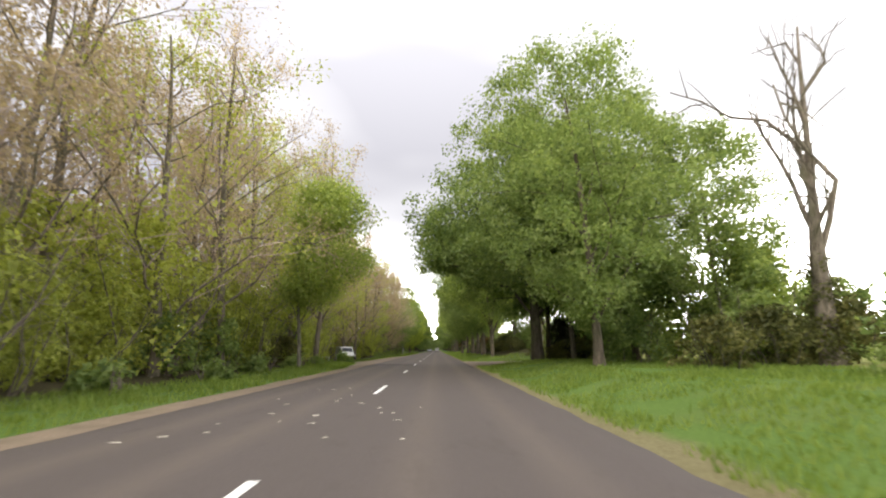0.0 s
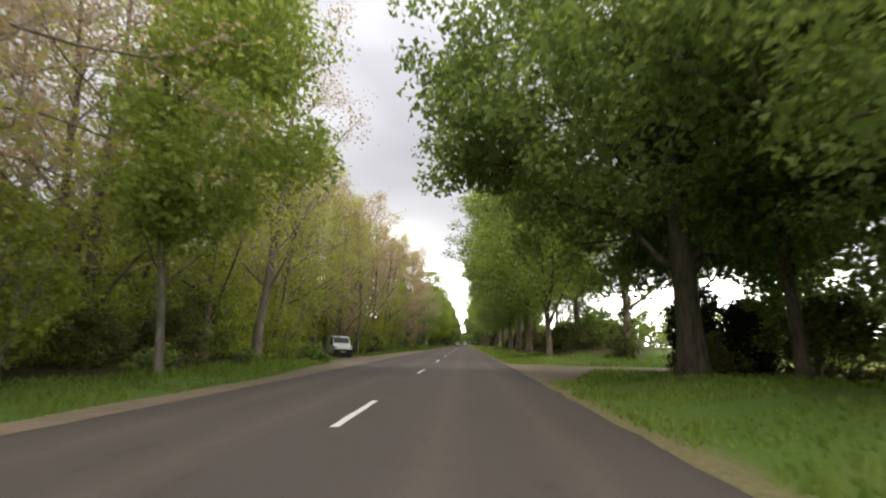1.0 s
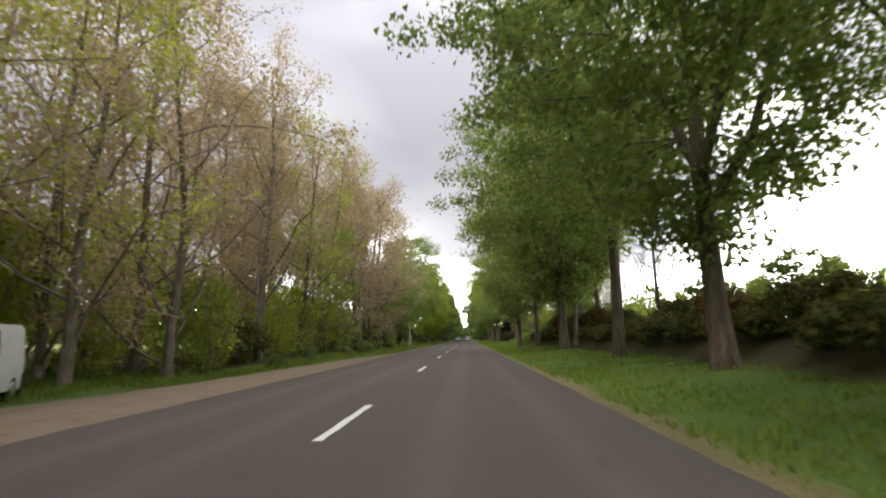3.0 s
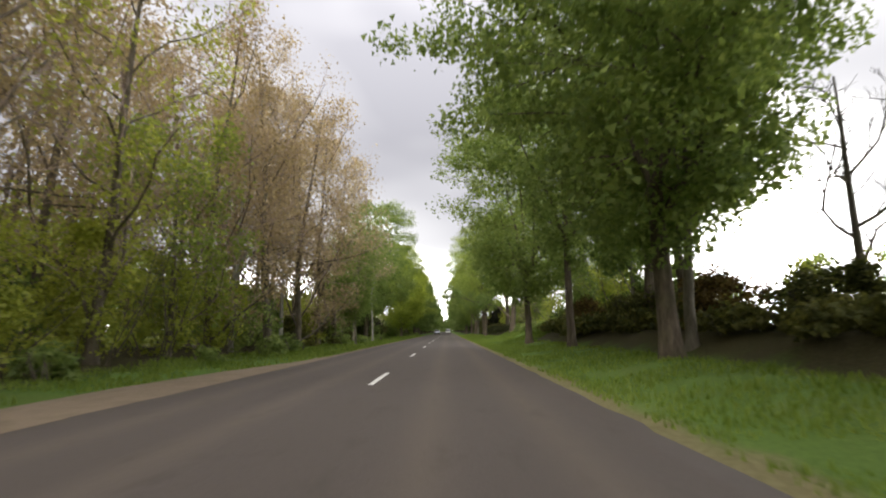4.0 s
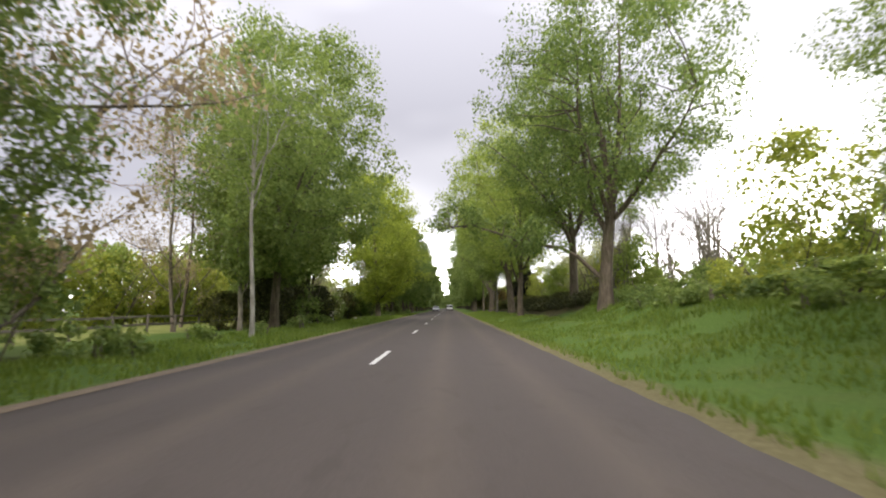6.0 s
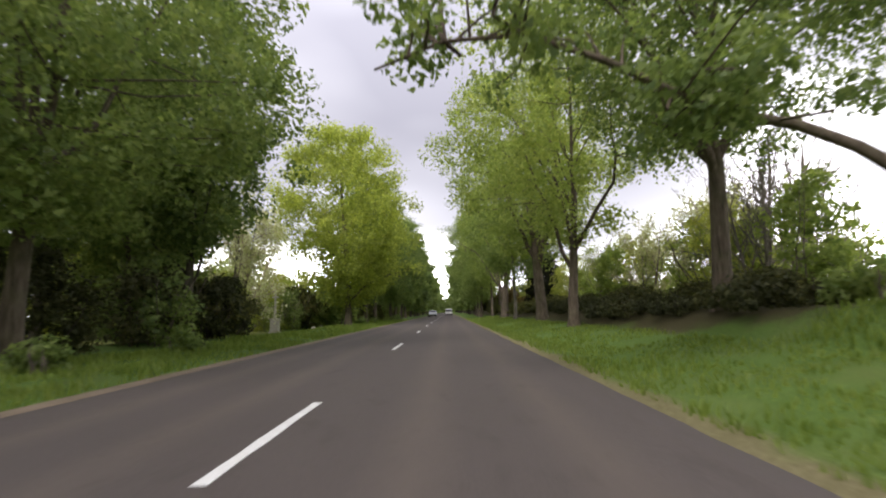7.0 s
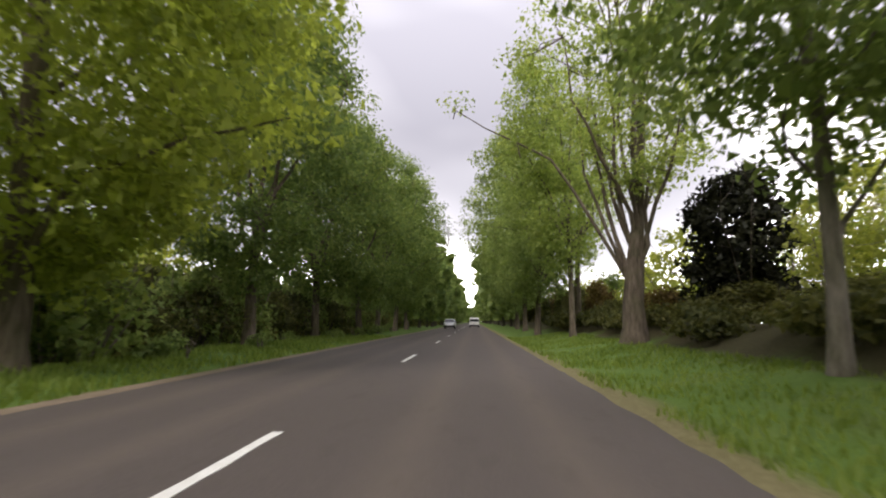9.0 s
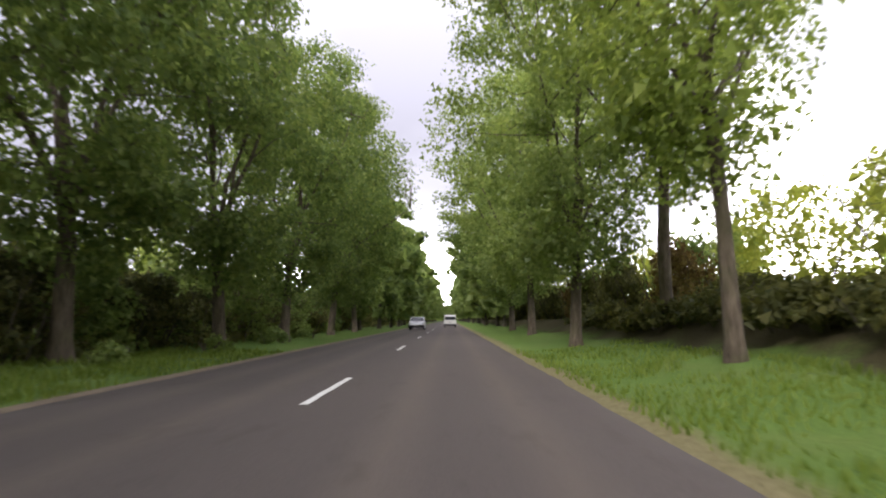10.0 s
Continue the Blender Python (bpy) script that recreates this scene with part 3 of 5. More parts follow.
def branching_tree(name, seed, height, spread, r, bark, leaf=None, leaves=3000, size=0.12, label="", stems=1, lean=(0, 0), low=0.22, dense=1.0, fine=4, puff=0.55, upright=0.9, ivy=0, twig_mat=None, wander=0.028, stout=1.0, fork=None):
    """A bare or barely leafed tree: trunk, boughs, branches and fine twigs, with buds or small leaves near the tips."""
    rng = np.random.default_rng(seed)
    tree = thing(name, label, "tree")
    tips = []
    twig_v, twig_f = [], []
    for s in range(stems):
        off = np.array((0, 0, 0.0)) if stems == 1 else np.array((math.cos(s * 2.2) * 0.35, math.sin(s * 2.2) * 0.35, 0))
        ln = (lean[0] + (0.16 * math.cos(s * 2.2) if stems > 1 else 0), lean[1] + (0.16 * math.sin(s * 2.2) if stems > 1 else 0))
        me, tp, tr = trunk_mesh(rng, "trunk", height * ((0.9 if ivy or not leaf else 0.8) if s == 0 else rng.uniform(0.6, 0.75)), r * (1 if s == 0 else 0.75), ln, bark, 8, 1.35, fork=fork, wander=wander)
        t_ob = child("trunk", me, tree)
        t_ob.location = off
        tp = [p + off for p in tp]
        n1 = int(13 * dense)
        for k in range(n1):
            f = low + (0.97 - low) * k / n1 + rng.uniform(-0.02, 0.02)
            p = along(tp, f)
            w = k * 2.4 + rng.uniform(-0.6, 0.6)
            l1 = spread * (0.42 + 0.66 * math.sin(math.pi * min(0.97, f * 0.92 + 0.1))) * rng.uniform(0.75, 1.2)
            pts = bough(rng, p, (math.cos(w), math.sin(w), upright * (0.7 + 0.8 * f) * rng.uniform(0.6, 1.3)), l1, 5, 0.24, 0.12)
            r1 = max(0.018, stout * r * 0.42 * (1 - 0.72 * f))
            v, fa = [], []
            tube(v, fa, pts, [r1 * (1 - 0.75 * i / 5) for i in range(6)], 5)
            child("limb", mesh_of("limb", v, fa, bark, True), tree)
            for j in range(7):
                g = 0.2 + 0.8 * j / 7
                q = along(pts, g)
                d = unit(pts[min(5, int(g * 5) + 1)] - pts[int(g * 5)]) + rng.normal(size=3) * 0.65 + np.array((0, 0, 0.25))
                l2 = l1 * 0.42 * (1.15 - 0.6 * g) * rng.uniform(0.6, 1.3)
                sub = bough(rng, q, d, l2, 3, 0.22, 0.1)
                tube(twig_v, twig_f, sub, [r1 * 0.36 * (1 - 0.7 * i / 3) + 0.004 for i in range(4)], 3)
                for u in range(fine):
                    e = along(sub, 0.3 + 0.7 * u / fine)
                    d2 = d + rng.normal(size=3) * 0.8
                    tw = bough(rng, e, d2, l2 * rng.uniform(0.3, 0.65), 1, 0.3, 0.12)
                    tube(twig_v, twig_f, tw, [0.011, 0.005], 3)
                    tips += [tw[0] * 0.4 + tw[1] * 0.6, tw[1]]
    tagged(child("twig_tangle", mesh_of("twig_tangle", twig_v, twig_f, twig_mat or TWIG), tree), kind="stuff")
    if leaf:
        pick = [tips[i] for i in rng.permutation(len(tips))[: max(1, leaves // 9)]]
        child("crown", quads_mesh("crown", leaves_at(rng, pick, [puff] * len(pick), 9, size), leaf), tree)
    if ivy:
        cs = [along(tp, f) + np.array((math.cos(f * 90), math.sin(f * 90), 0)) * r * 0.8 for f in np.linspace(0.02, ivy, 46)]
        child("ivy", quads_mesh("ivy", leaves_at(rng, cs, [r * 1.0 + 0.12] * len(cs), 60, 0.13), LEAF_HEDGE), tree, "dark ivy round the trunk")
    return tree


def shrub(name, seed, height, width, length, leaf, label, puffs=46, per=80, size=0.17, category="shrub", stems=6, twiggy=0, puff=0.55):
    rng = np.random.default_rng(seed)
    bush = thing(name, label, category)
    cs, rs = [], []
    for _ in range(puffs):
        w, f = rng.uniform(0, 2 * math.pi), rng.random()
        z = height * (0.06 + 0.86 * f)
        rr = math.sqrt(max(0.05, 1 - max(0, (f - 0.3) / 0.75) ** 2)) * (0.75 + 0.45 * noise.noise((math.cos(w) + seed, math.sin(w), z)))
        k = rng.random() ** 0.4
        cs.append(np.array((math.cos(w) * rr * k * width / 2, math.sin(w) * rr * k * length / 2, z)))
        rs.append(puff * rng.uniform(0.7, 1.35) * min(1.0, 0.45 + z))
    child("foliage", quads_mesh("foliage", leaves_at(rng, cs, rs, per, size), leaf), bush)
    v, fa = [], []
    for k in range(stems + twiggy):
        w = rng.uniform(0, 2 * math.pi)
        p0 = (math.cos(w) * width * 0.14, math.sin(w) * length * 0.25, -0.1)
        pts = bough(rng, p0, (math.cos(w) * 0.5, math.sin(w) * 0.5, 1), height * rng.uniform(0.7, 1.12), 4, 0.16, 0.1)
        tube(v, fa, pts, [0.035, 0.028, 0.02, 0.012, 0.005], 4)
        for j in range(4):
            tw = bough(rng, along(pts, 0.4 + 0.15 * j), rng.normal(size=3) + np.array((0, 0, 0.8)), height * 0.25, 2, 0.3, 0.1)
            tube(v, fa, tw, [0.012, 0.008, 0.004], 3)
    tagged(child("stem_tangle", mesh_of("stem_tangle", v, fa, BARK_DARK if leaf in (LEAF_HEDGE, LEAF_RED, LEAF_YEW, LEAF_SHADE) else BARK_GREY), bush), kind="stuff")
    return bush


used_once = set()


def plant(proto, x, y, turn=0.0, scale=1.0, tall=None, group="", label="", z=None):
    """Sets a plant on the ground: the first time the plant itself, then copies of it."""
    m = Matrix.Translation((x, y, (land(x, y) if z is None else z) - 0.02)) @ Matrix.Rotation(radians(turn), 4, "Z") @ Matrix.Diagonal((scale, scale, tall or scale, 1))
    if proto.name not in used_once:
        used_once.add(proto.name)
        ob = proto
        ob.matrix_basis = m
    else:
        ob = copy_thing(proto, m)
        ob.scale = (scale, scale, tall or scale)
    if group or label:
        tagged(ob, label=label, group=group)
    return ob


# ---- kinds of plants ----
AVENUE = "avenue trees along the road"
WOODS = "woodland trees behind the verge"
lime_dome = leafy_tree("lime_tree", 11, 18.5, 2.4, 8.0, 0.28, LEAF_MID, BARK_LIME, egg=0.4, uneven=0.24, puffs=250, per=130, size=0.16, puff_r=1.0, inner=60, label="tall domed lime tree in fresh green leaf on the verge")
lime_bright = leafy_tree("lime_tree", 58, 18.5, 1.9, 8.3, 0.32, LEAF_LIME, BARK_LIME, egg=0.42, uneven=0.12, puffs=340, per=135, size=0.185, puff_r=1.1, inner=210, label="domed lime tree in bright yellow-green leaf on the verge")
lime_full = leafy_tree("lime_tree", 12, 18.5, 3.0, 7.5, 0.25, LEAF_MID, BARK_LIME, puffs=230, per=130, size=0.17, egg=0.48, uneven=0.22, inner=170, fork=5.0, label="full-crowned green lime tree with a brown furrowed trunk")
lime_stout = leafy_tree("lime_tree", 59, 19.0, 3.4, 8.2, 0.31, LEAF_MID, BARK_LIME, puffs=250, per=140, size=0.17, egg=0.48, uneven=0.25, inner=170, fork=5.4, limbs_n=11, twigs=80, shift=(-1.2, 0), label="stout green lime tree leaning its crown over the road")
lime_broad = leafy_tree("lime_tree", 60, 19.5, 3.3, 7.9, 0.28, LEAF_MID, BARK_LIME, puffs=330, per=115, size=0.17, egg=0.36, uneven=0.24, inner=70, fork=5.0, shift=(-1.0, -0.8), label="broad green lime tree spreading over the verge")
lime_hang = leafy_tree("lime_tree", 68, 17.5, 4.4, 6.4, 0.23, LEAF_MID, BARK_LIME, puffs=210, per=95, size=0.165, egg=0.45, uneven=0.3, inner=40, fork=5.5, limbs_n=11, twigs=90, puff_r=0.9, shift=(-0.7, 0.25), label="green lime tree with loose hanging sprays of leaves")
lime_wide = leafy_tree("lime_tree", 13, 18.5, 6.6, 7.2, 0.28, LEAF_MID, BARK_LIME, puffs=125, per=62, size=0.17, egg=0.5, limbs_n=10, twigs=60, fork=6.8, inner=0, label="old lime tree with a furrowed trunk and a high spreading crown")
lime_slim = leafy_tree("lime_tree", 14, 15.5, 3.2, 5.0, 0.15, LEAF_MID, BARK_PALE, puffs=125, per=110, size=0.175, inner=45, label="slender young lime tree with a pale thin trunk")
lime_thin = leafy_tree("lime_tree", 47, 15.6, 3.8, 6.4, 0.21, LEAF_FRESH, BARK_LIME, puffs=230, per=125, size=0.165, limbs_n=12, twigs=90, egg=0.38, uneven=0.28, puff_r=0.95, fork=3.7, inner=70, shift=(-0.6, 0), label="lime tree with an airy light green crown and visible branches")
oak_open = leafy_tree("oak_tree", 15, 18.0, 5.2, 8.2, 0.33, LEAF_MID, BARK_LIME, uneven=0.4, puffs=230, per=135, size=0.155, limbs_n=13, twigs=100, egg=0.3, fork=5.2, inner=70, label="old oak with heavy forking limbs and thin spring leaves")
oak_reach = leafy_tree("oak_tree", 55, 18.0, 5.6, 7.8, 0.36, LEAF_MID, BARK_LIME, uneven=0.45, puffs=190, per=140, size=0.145, limbs_n=13, twigs=100, egg=0.3, fork=5.2, inner=70, arm=10.5, label="old oak with a long bough reaching out over the road")
lime_old = leafy_tree("lime_tree", 48, 19.0, 4.4, 8.0, 0.42, LEAF_FRESH, BARK_LIME, puffs=240, per=135, size=0.17, limbs_n=13, twigs=100, egg=0.45, uneven=0.25, fork=5.2, inner=70, lean=(0.035, -0.1), label="old lime tree whose thick trunk forks into steep boughs")
lime_boughs = leafy_tree("lime_tree", 61, 19.5, 6.0, 6.0, 0.45, LEAF_FRESH, BARK_LIME, puffs=160, per=80, size=0.165, limbs_n=19, twigs=110, egg=0.5, uneven=0.35, puff_r=0.85, fork=3.4, inner=0, mains=13, steep=(3.0, 5.5), bough_r=0.52, label="old thick-trunked lime tree with steep bare boughs and few leaves")
lime_lean = leafy_tree("lime_tree", 62, 12.3, 4.2, 3.7, 0.14, LEAF_FRESH, BARK_PALE, puffs=130, per=120, size=0.16, egg=0.4, uneven=0.2, inner=70, shift=(1.9, 0), label="young lime tree leaning its green crown over the road")
lime_column = leafy_tree("lime_tree", 64, 17.5, 3.6, 3.7, 0.18, LEAF_FRESH, BARK_LIME, puffs=130, per=110, size=0.16, egg=0.45, uneven=0.25, inner=60, fork=6.0, shift=(-0.8, 0), label="tall narrow lime tree with a dark slim trunk")
lime_airy = leafy_tree("lime_tree", 65, 18.0, 4.6, 7.6, 0.25, LEAF_FRESH, BARK_LIME, puffs=240, per=100, size=0.16, limbs_n=12, twigs=90, egg=0.42, uneven=0.3, puff_r=0.92, fork=3.7, inner=50, label="lime tree with a thin light crown and forked boughs")
pale_slim = leafy_tree("ash_tree", 67, 15.0, 6.0, 4.2, 0.11, LEAF_MID, BARK_WHITE, puffs=62, per=62, size=0.155, egg=0.45, uneven=0.3, inner=0, fork=6.5, limbs_n=11, twigs=60, label="slender tree with a straight pale grey trunk")
dark_tree = leafy_tree("chestnut_tree", 16, 17.0, 4.4, 6.4, 0.22, LEAF_DARK, BARK_DARK, puffs=150, per=100, size=0.21, inner=60, label="dense dark green chestnut tree shading the verge")
great_tree = leafy_tree("chestnut_tree", 19, 18.0, 5.0, 10.8, 0.4, LEAF_MID, BARK_DARK, puffs=480, per=110, size=0.185, limbs_n=13, twigs=120, egg=0.14, uneven=0.25, inner=180, shift=(0.1, 0.6), peak=1.8, sprays=((60, 175, 5.0, 8.0, 6.6, 9.8), (150, 80, 4.0, 8.6, 3.4, 9.0)), label="huge spreading chestnut tree overhanging the road")
low_tree = leafy_tree("lime_tree", 20, 18.5, 2.2, 7.2, 0.24, LEAF_MID, BARK_LIME, puffs=210, per=105, size=0.2, uneven=0.18, inner=110, label="low-branched green lime tree with a dense crown")
low_slim = leafy_tree("lime_tree", 63, 18.5, 2.6, 6.2, 0.27, LEAF_DEEP, BARK_LIME, puffs=220, per=110, size=0.18, uneven=0.25, egg=0.4, inner=160, limbs_n=10, twigs=70, fork=4.5, label="low-branched deep green lime tree with a brown trunk")
far_tree = leafy_tree("lime_tree", 17, 18.5, 2.0, 5.6, 0.25, LEAF_MID, BARK_DARK, puffs=62, per=32, size=0.85, sides=6, twigs=0, limbs_n=2, inner=20, label="distant green lime tree in the avenue")
far_bush = leafy_tree("field_tree", 18, 8.0, 0.6, 3.4, 0.2, LEAF_FRESH, BARK_DARK, puffs=54, per=34, size=0.37, sides=6, twigs=0, limbs_n=2, inner=0, label="distant rounded field tree in spring leaf")

bare_tall = branching_tree("bare_tree", 21, 23.5, 7.0, 0.23, BARK_GREY, LEAF_BRONZE, 8000, 0.125, puff=0.85, low=0.25, dense=1.3, fine=4, wander=0.05, label="tall bare woodland tree with pinkish budding twigs")
bare_slim = branching_tree("bare_tree", 22, 22.0, 5.6, 0.17, BARK_GREY, LEAF_BRONZE, 8000, 0.125, puff=0.85, low=0.22, dense=1.2, fine=4, upright=1.0, wander=0.05, label="slim upright woodland tree with bronze buds")
pale_birch = branching_tree("birch_tree", 70, 20.0, 4.2, 0.14, BARK_WHITE, LEAF_BRONZE, 4200, 0.125, puff=0.8, low=0.3, dense=0.8, fine=3, upright=1.1, wander=0.04, label="slender birch with a pale grey-white trunk")
spring_oak = branching_tree("spring_tree", 23, 21.0, 7.0, 0.22, BARK_GREY, LEAF_SPRING, 15500, 0.155, low=0.14, dense=1.1, puff=0.8, wander=0.05, label="woodland tree in thin yellow-green spring leaf")
spring_birch = branching_tree("spring_tree", 24, 16.5, 5.4, 0.14, BARK_PALE, LEAF_SPRING, 11000, 0.14, stems=2, low=0.1, dense=0.7, puff=0.8, wander=0.05, label="two-stemmed young tree with sparse yellow-green leaves")
bronze_oak = branching_tree("bronze_tree", 25, 22.5, 7.8, 0.2, BARK_GREY, LEAF_BRONZE, 11000, 0.165, low=0.1, dense=1.2, puff=0.8, wander=0.05, label="woodland oak with young bronze leaves")
green_young = branching_tree("spring_tree", 26, 12.0, 4.4, 0.13, BARK_GREY, LEAF_FRESH, 8500, 0.17, low=0.12, dense=0.9, puff=0.75, label="young green-leaved tree at the edge of the wood")
bare_back = branching_tree("bare_tree", 39, 22.5, 6.4, 0.2, BARK_GREY, LEAF_BRONZE, 4200, 0.22, puff=0.9, low=0.2, dense=0.8, fine=2, wander=0.05, label="bare tree deep in the wood with a haze of buds")
dead_oak = branching_tree("dead_tree", 27, 17.5, 7.6, 0.44, BARK_GREY, None, low=0.27, dense=0.62, ivy=0.36, twig_mat=BARK_GREY, upright=2.0, wander=0.02, stout=1.15, fine=2, fork=4.6, lean=(0.03, 0.0), label="leafless tree with bare forked limbs and an ivy-covered trunk")
dead_fan = branching_tree("dead_tree", 57, 19.0, 9.4, 0.27, BARK_GREY, None, low=0.25, dense=1.75, ivy=0.4, twig_mat=BARK_GREY, upright=2.3, wander=0.008, stout=1.5, fine=3, lean=(0.0, 0.0), label="tall leafless tree with a fan of bare limbs")
dead_thin = branching_tree("dead_tree", 28, 9.5, 3.0, 0.17, BARK_DARK, None, low=0.35, dense=0.8, upright=0.45, wander=0.008, stout=1.3, twig_mat=BARK_DARK, label="thin dead tree with a few bare side branches")
field_bare = branching_tree("bare_tree", 29, 10.5, 4.6, 0.15, BARK_PALE, None, stems=4, low=0.16, dense=0.85, upright=1.9, fine=3, twig_mat=BARK_PALE, label="many-stemmed bare tree standing in a field")
blossom = branching_tree("blossom_tree", 30, 9.0, 3.6, 0.12, BARK_GREY, LEAF_PALE, 9500, 0.14, stems=2, low=0.15, dense=0.7, fine=3, puff=0.5, label="small tree with pale blossom and thin leaves")

bramble = shrub("bramble_bush", 31, 2.6, 4.2, 4.6, LEAF_HEDGE, "dark tangled bramble thicket below the trees", puffs=52, per=66, size=0.16, twiggy=2)
far_bramble = shrub("bramble_bush", 69, 2.6, 4.2, 4.6, LEAF_HEDGE, "dark bramble thicket far along the avenue", puffs=52, per=15, size=0.33, stems=3)
hazel = shrub("hazel_bush", 32, 5.4, 4.4, 4.6, LEAF_SPRING, "loose hazel bush in yellow-green spring leaf", puffs=80, per=52, size=0.15, twiggy=2, puff=0.66)
back_hazel = shrub("hazel_bush", 71, 5.4, 4.4, 4.6, LEAF_SPRING, "hazel bush in spring leaf behind the first trees", puffs=80, per=20, size=0.24, stems=4, puff=0.66)
thicket = shrub("thicket_bush", 33, 4.2, 4.0, 4.8, LEAF_MID, "dense green thicket at the edge of the wood", puffs=54, per=50, size=0.2)
hedge = shrub("field_hedge", 34, 2.3, 2.4, 6.4, LEAF_HEDGE, "overgrown dark field hedge on the bank", puffs=90, per=74, size=0.135, category="hedge", stems=8, twiggy=4)
hedge_red = shrub("field_hedge", 35, 2.5, 2.6, 6.2, LEAF_RED, "field hedge with reddish young shoots on the bank", puffs=86, per=74, size=0.135, category="hedge", stems=8, twiggy=4)
yew = shrub("yew_bush", 36, 7.0, 5.2, 5.2, LEAF_YEW, "tall black-green evergreen bush behind the trees", puffs=130, per=80, size=0.23, puff=0.8)
sapling_bush = shrub("spring_bush", 37, 5.0, 3.6, 3.8, LEAF_FRESH, "bright green self-sown bush on the field side", puffs=58, per=46, size=0.2, puff=0.66)
# hedge foot below the crowns, shade painted in by its near-black leaves
dark_hedge = shrub("dark_hedge", 66, 3.5, 2.8, 6.6, LEAF_SHADE, "dense hedge under the trees, its leaves coloured dark for shade", puffs=110, per=70, size=0.14, category="hedge", stems=6)
weeds = shrub("weed_clump", 38, 0.8, 1.8, 2.2, LEAF_MID, "clump of nettles and tall weeds on the verge", puffs=20, per=40, size=0.13, stems=5, puff=0.3)
ground_ivy = shrub("ivy_patch", 49, 0.75, 2.6, 4.6, LEAF_HEDGE, "low dark tangle of ivy and brambles on the bank", puffs=44, per=28, size=0.17, stems=2, puff=0.4)
# ivy in the same darkened leaves, so the bank's shade is in its colour
shade_ivy = shrub("ivy_patch", 72, 0.7, 3.2, 4.6, LEAF_SHADE, "low cover of ivy on the bank, coloured dark for shade", puffs=70, per=34, size=0.11, stems=2, puff=0.36)

rng = random.Random(40)

# near side of the road: the avenue
for proto, x, y, turn, sc in [
    (lime_dome, 9.3, 24.4, 20, 0.88), (lime_full, 13.8, 31.4, 100, 0.9), (low_tree, 17.4, 28.2, 0, 0.72), (great_tree, 8.6, 35.4, 0, 1.0), (low_tree, 13.6, 37.5, 120, 0.5), (dark_tree, 10.1, 38.9, 210, 0.9), (dark_tree, 10.6, 33.6, 70, 0.8), (low_tree, 11.8, 30.4, 200, 0.55), (dark_tree, 14.6, 39.6, 40, 0.85),
    (lime_thin, 7.9, 57.0, 0, 0.98), (lime_slim, 11.3, 62.5, 300, 1.0), (lime_wide, 12.3, 68.3, 120, 0.8), (lime_stout, 8.2, 71.0, 10, 0.98), (lime_hang, 8.1, 79.6, 20, 1.12),
    (lime_stout, 8.3, 92.3, 15, 1.0), (lime_slim, 9.15, 92.8, 140, 1.1), (lime_wide, 11.3, 101.5, 0, 0.92), (lime_wide, 12.9, 101.0, 140, 0.86), (lime_slim, 13.4, 108.6, 260, 1.0), (lime_hang, 8.0, 103.0, 200, 0.95), (lime_full, 7.4, 112.7, 150, 0.95),
    (oak_reach, 10.1, 142.3, 0, 1.0), (oak_open, 10.4, 150.3, 80, 0.95), (lime_airy, 7.9, 159.2, 120, 0.98), (lime_old, 8.75, 171.7, 250, 0.98), (lime_slim, 8.05, 181.7, 30, 1.1),
    (lime_boughs, 8.4, 193.6, 95, 1.0), (lime_column, 7.8, 203.0, 0, 1.0), (lime_wide, 9.7, 210.5, 300, 0.88), (lime_full, 6.9, 212.4, 240, 0.92), (lime_full, 7.2, 224.7, 20, 0.95), (low_tree, 7.4, 236.3, 75, 1.0),
]:
    plant(proto, x, y, turn, sc, group=AVENUE)

# far side of the road: the avenue beyond the wood
for proto, x, y, turn, sc in [
    (lime_lean, -7.5, 35.0, 0, 1.0), (lime_slim, -6.5, 122.8, 300, 0.66), (pale_slim, -7.2, 137.7, 90, 1.0), (bare_slim, -14.2, 144.0, 15, 0.72), (lime_broad, -9.6, 147.4, 140, 1.0), (lime_slim, -10.8, 145.0, 20, 0.95), (bare_slim, -17.0, 150.0, 210, 0.75), (dark_tree, -10.2, 157.5, 40, 1.0), (dark_tree, -14.2, 161.5, 250, 0.9), (dark_tree, -18.0, 167.0, 100, 0.9), (dark_tree, -14.0, 153.5, 300, 0.85), (low_tree, -13.5, 157.9, 220, 0.75),
    (lime_bright, -7.9, 183.2, 340, 1.04), (low_slim, -8.2, 195.4, 45, 1.0), (low_slim, -8.7, 206.5, 200, 1.0), (low_slim, -7.0, 212.4, 130, 0.94), (low_slim, -7.2, 220.6, 10, 0.96), (low_slim, -7.4, 232.4, 275, 1.0), (low_slim, -7.3, 242.0, 80, 1.0),
]:
    plant(proto, x, y, turn, sc, group=AVENUE)

# the avenue runs on into the distance
for k in range(30):
    for side in (-1, 1):
        y = 248.5 + k * 10.6 + rng.uniform(-1.6, 1.6)
        plant(far_tree, 0.2 + side * rng.uniform(7.2, 8.4), y, rng.uniform(0, 360), rng.uniform(0.85, 1.08), group=AVENUE)
for k in range(16):
    plant(far_tree, -22 + k * 3.0 + rng.uniform(-1, 1), 606 + rng.uniform(-6, 6), rng.uniform(0, 360), rng.uniform(0.7, 1.0), group=AVENUE)

for k in range(30):
    for side in (-1, 1):
        plant(far_bramble, 0.2 + side * rng.uniform(10.2, 12.4), 252 + k * 8.0, rng.uniform(0, 360), rng.uniform(1.3, 1.9), group="undergrowth of the far avenue")

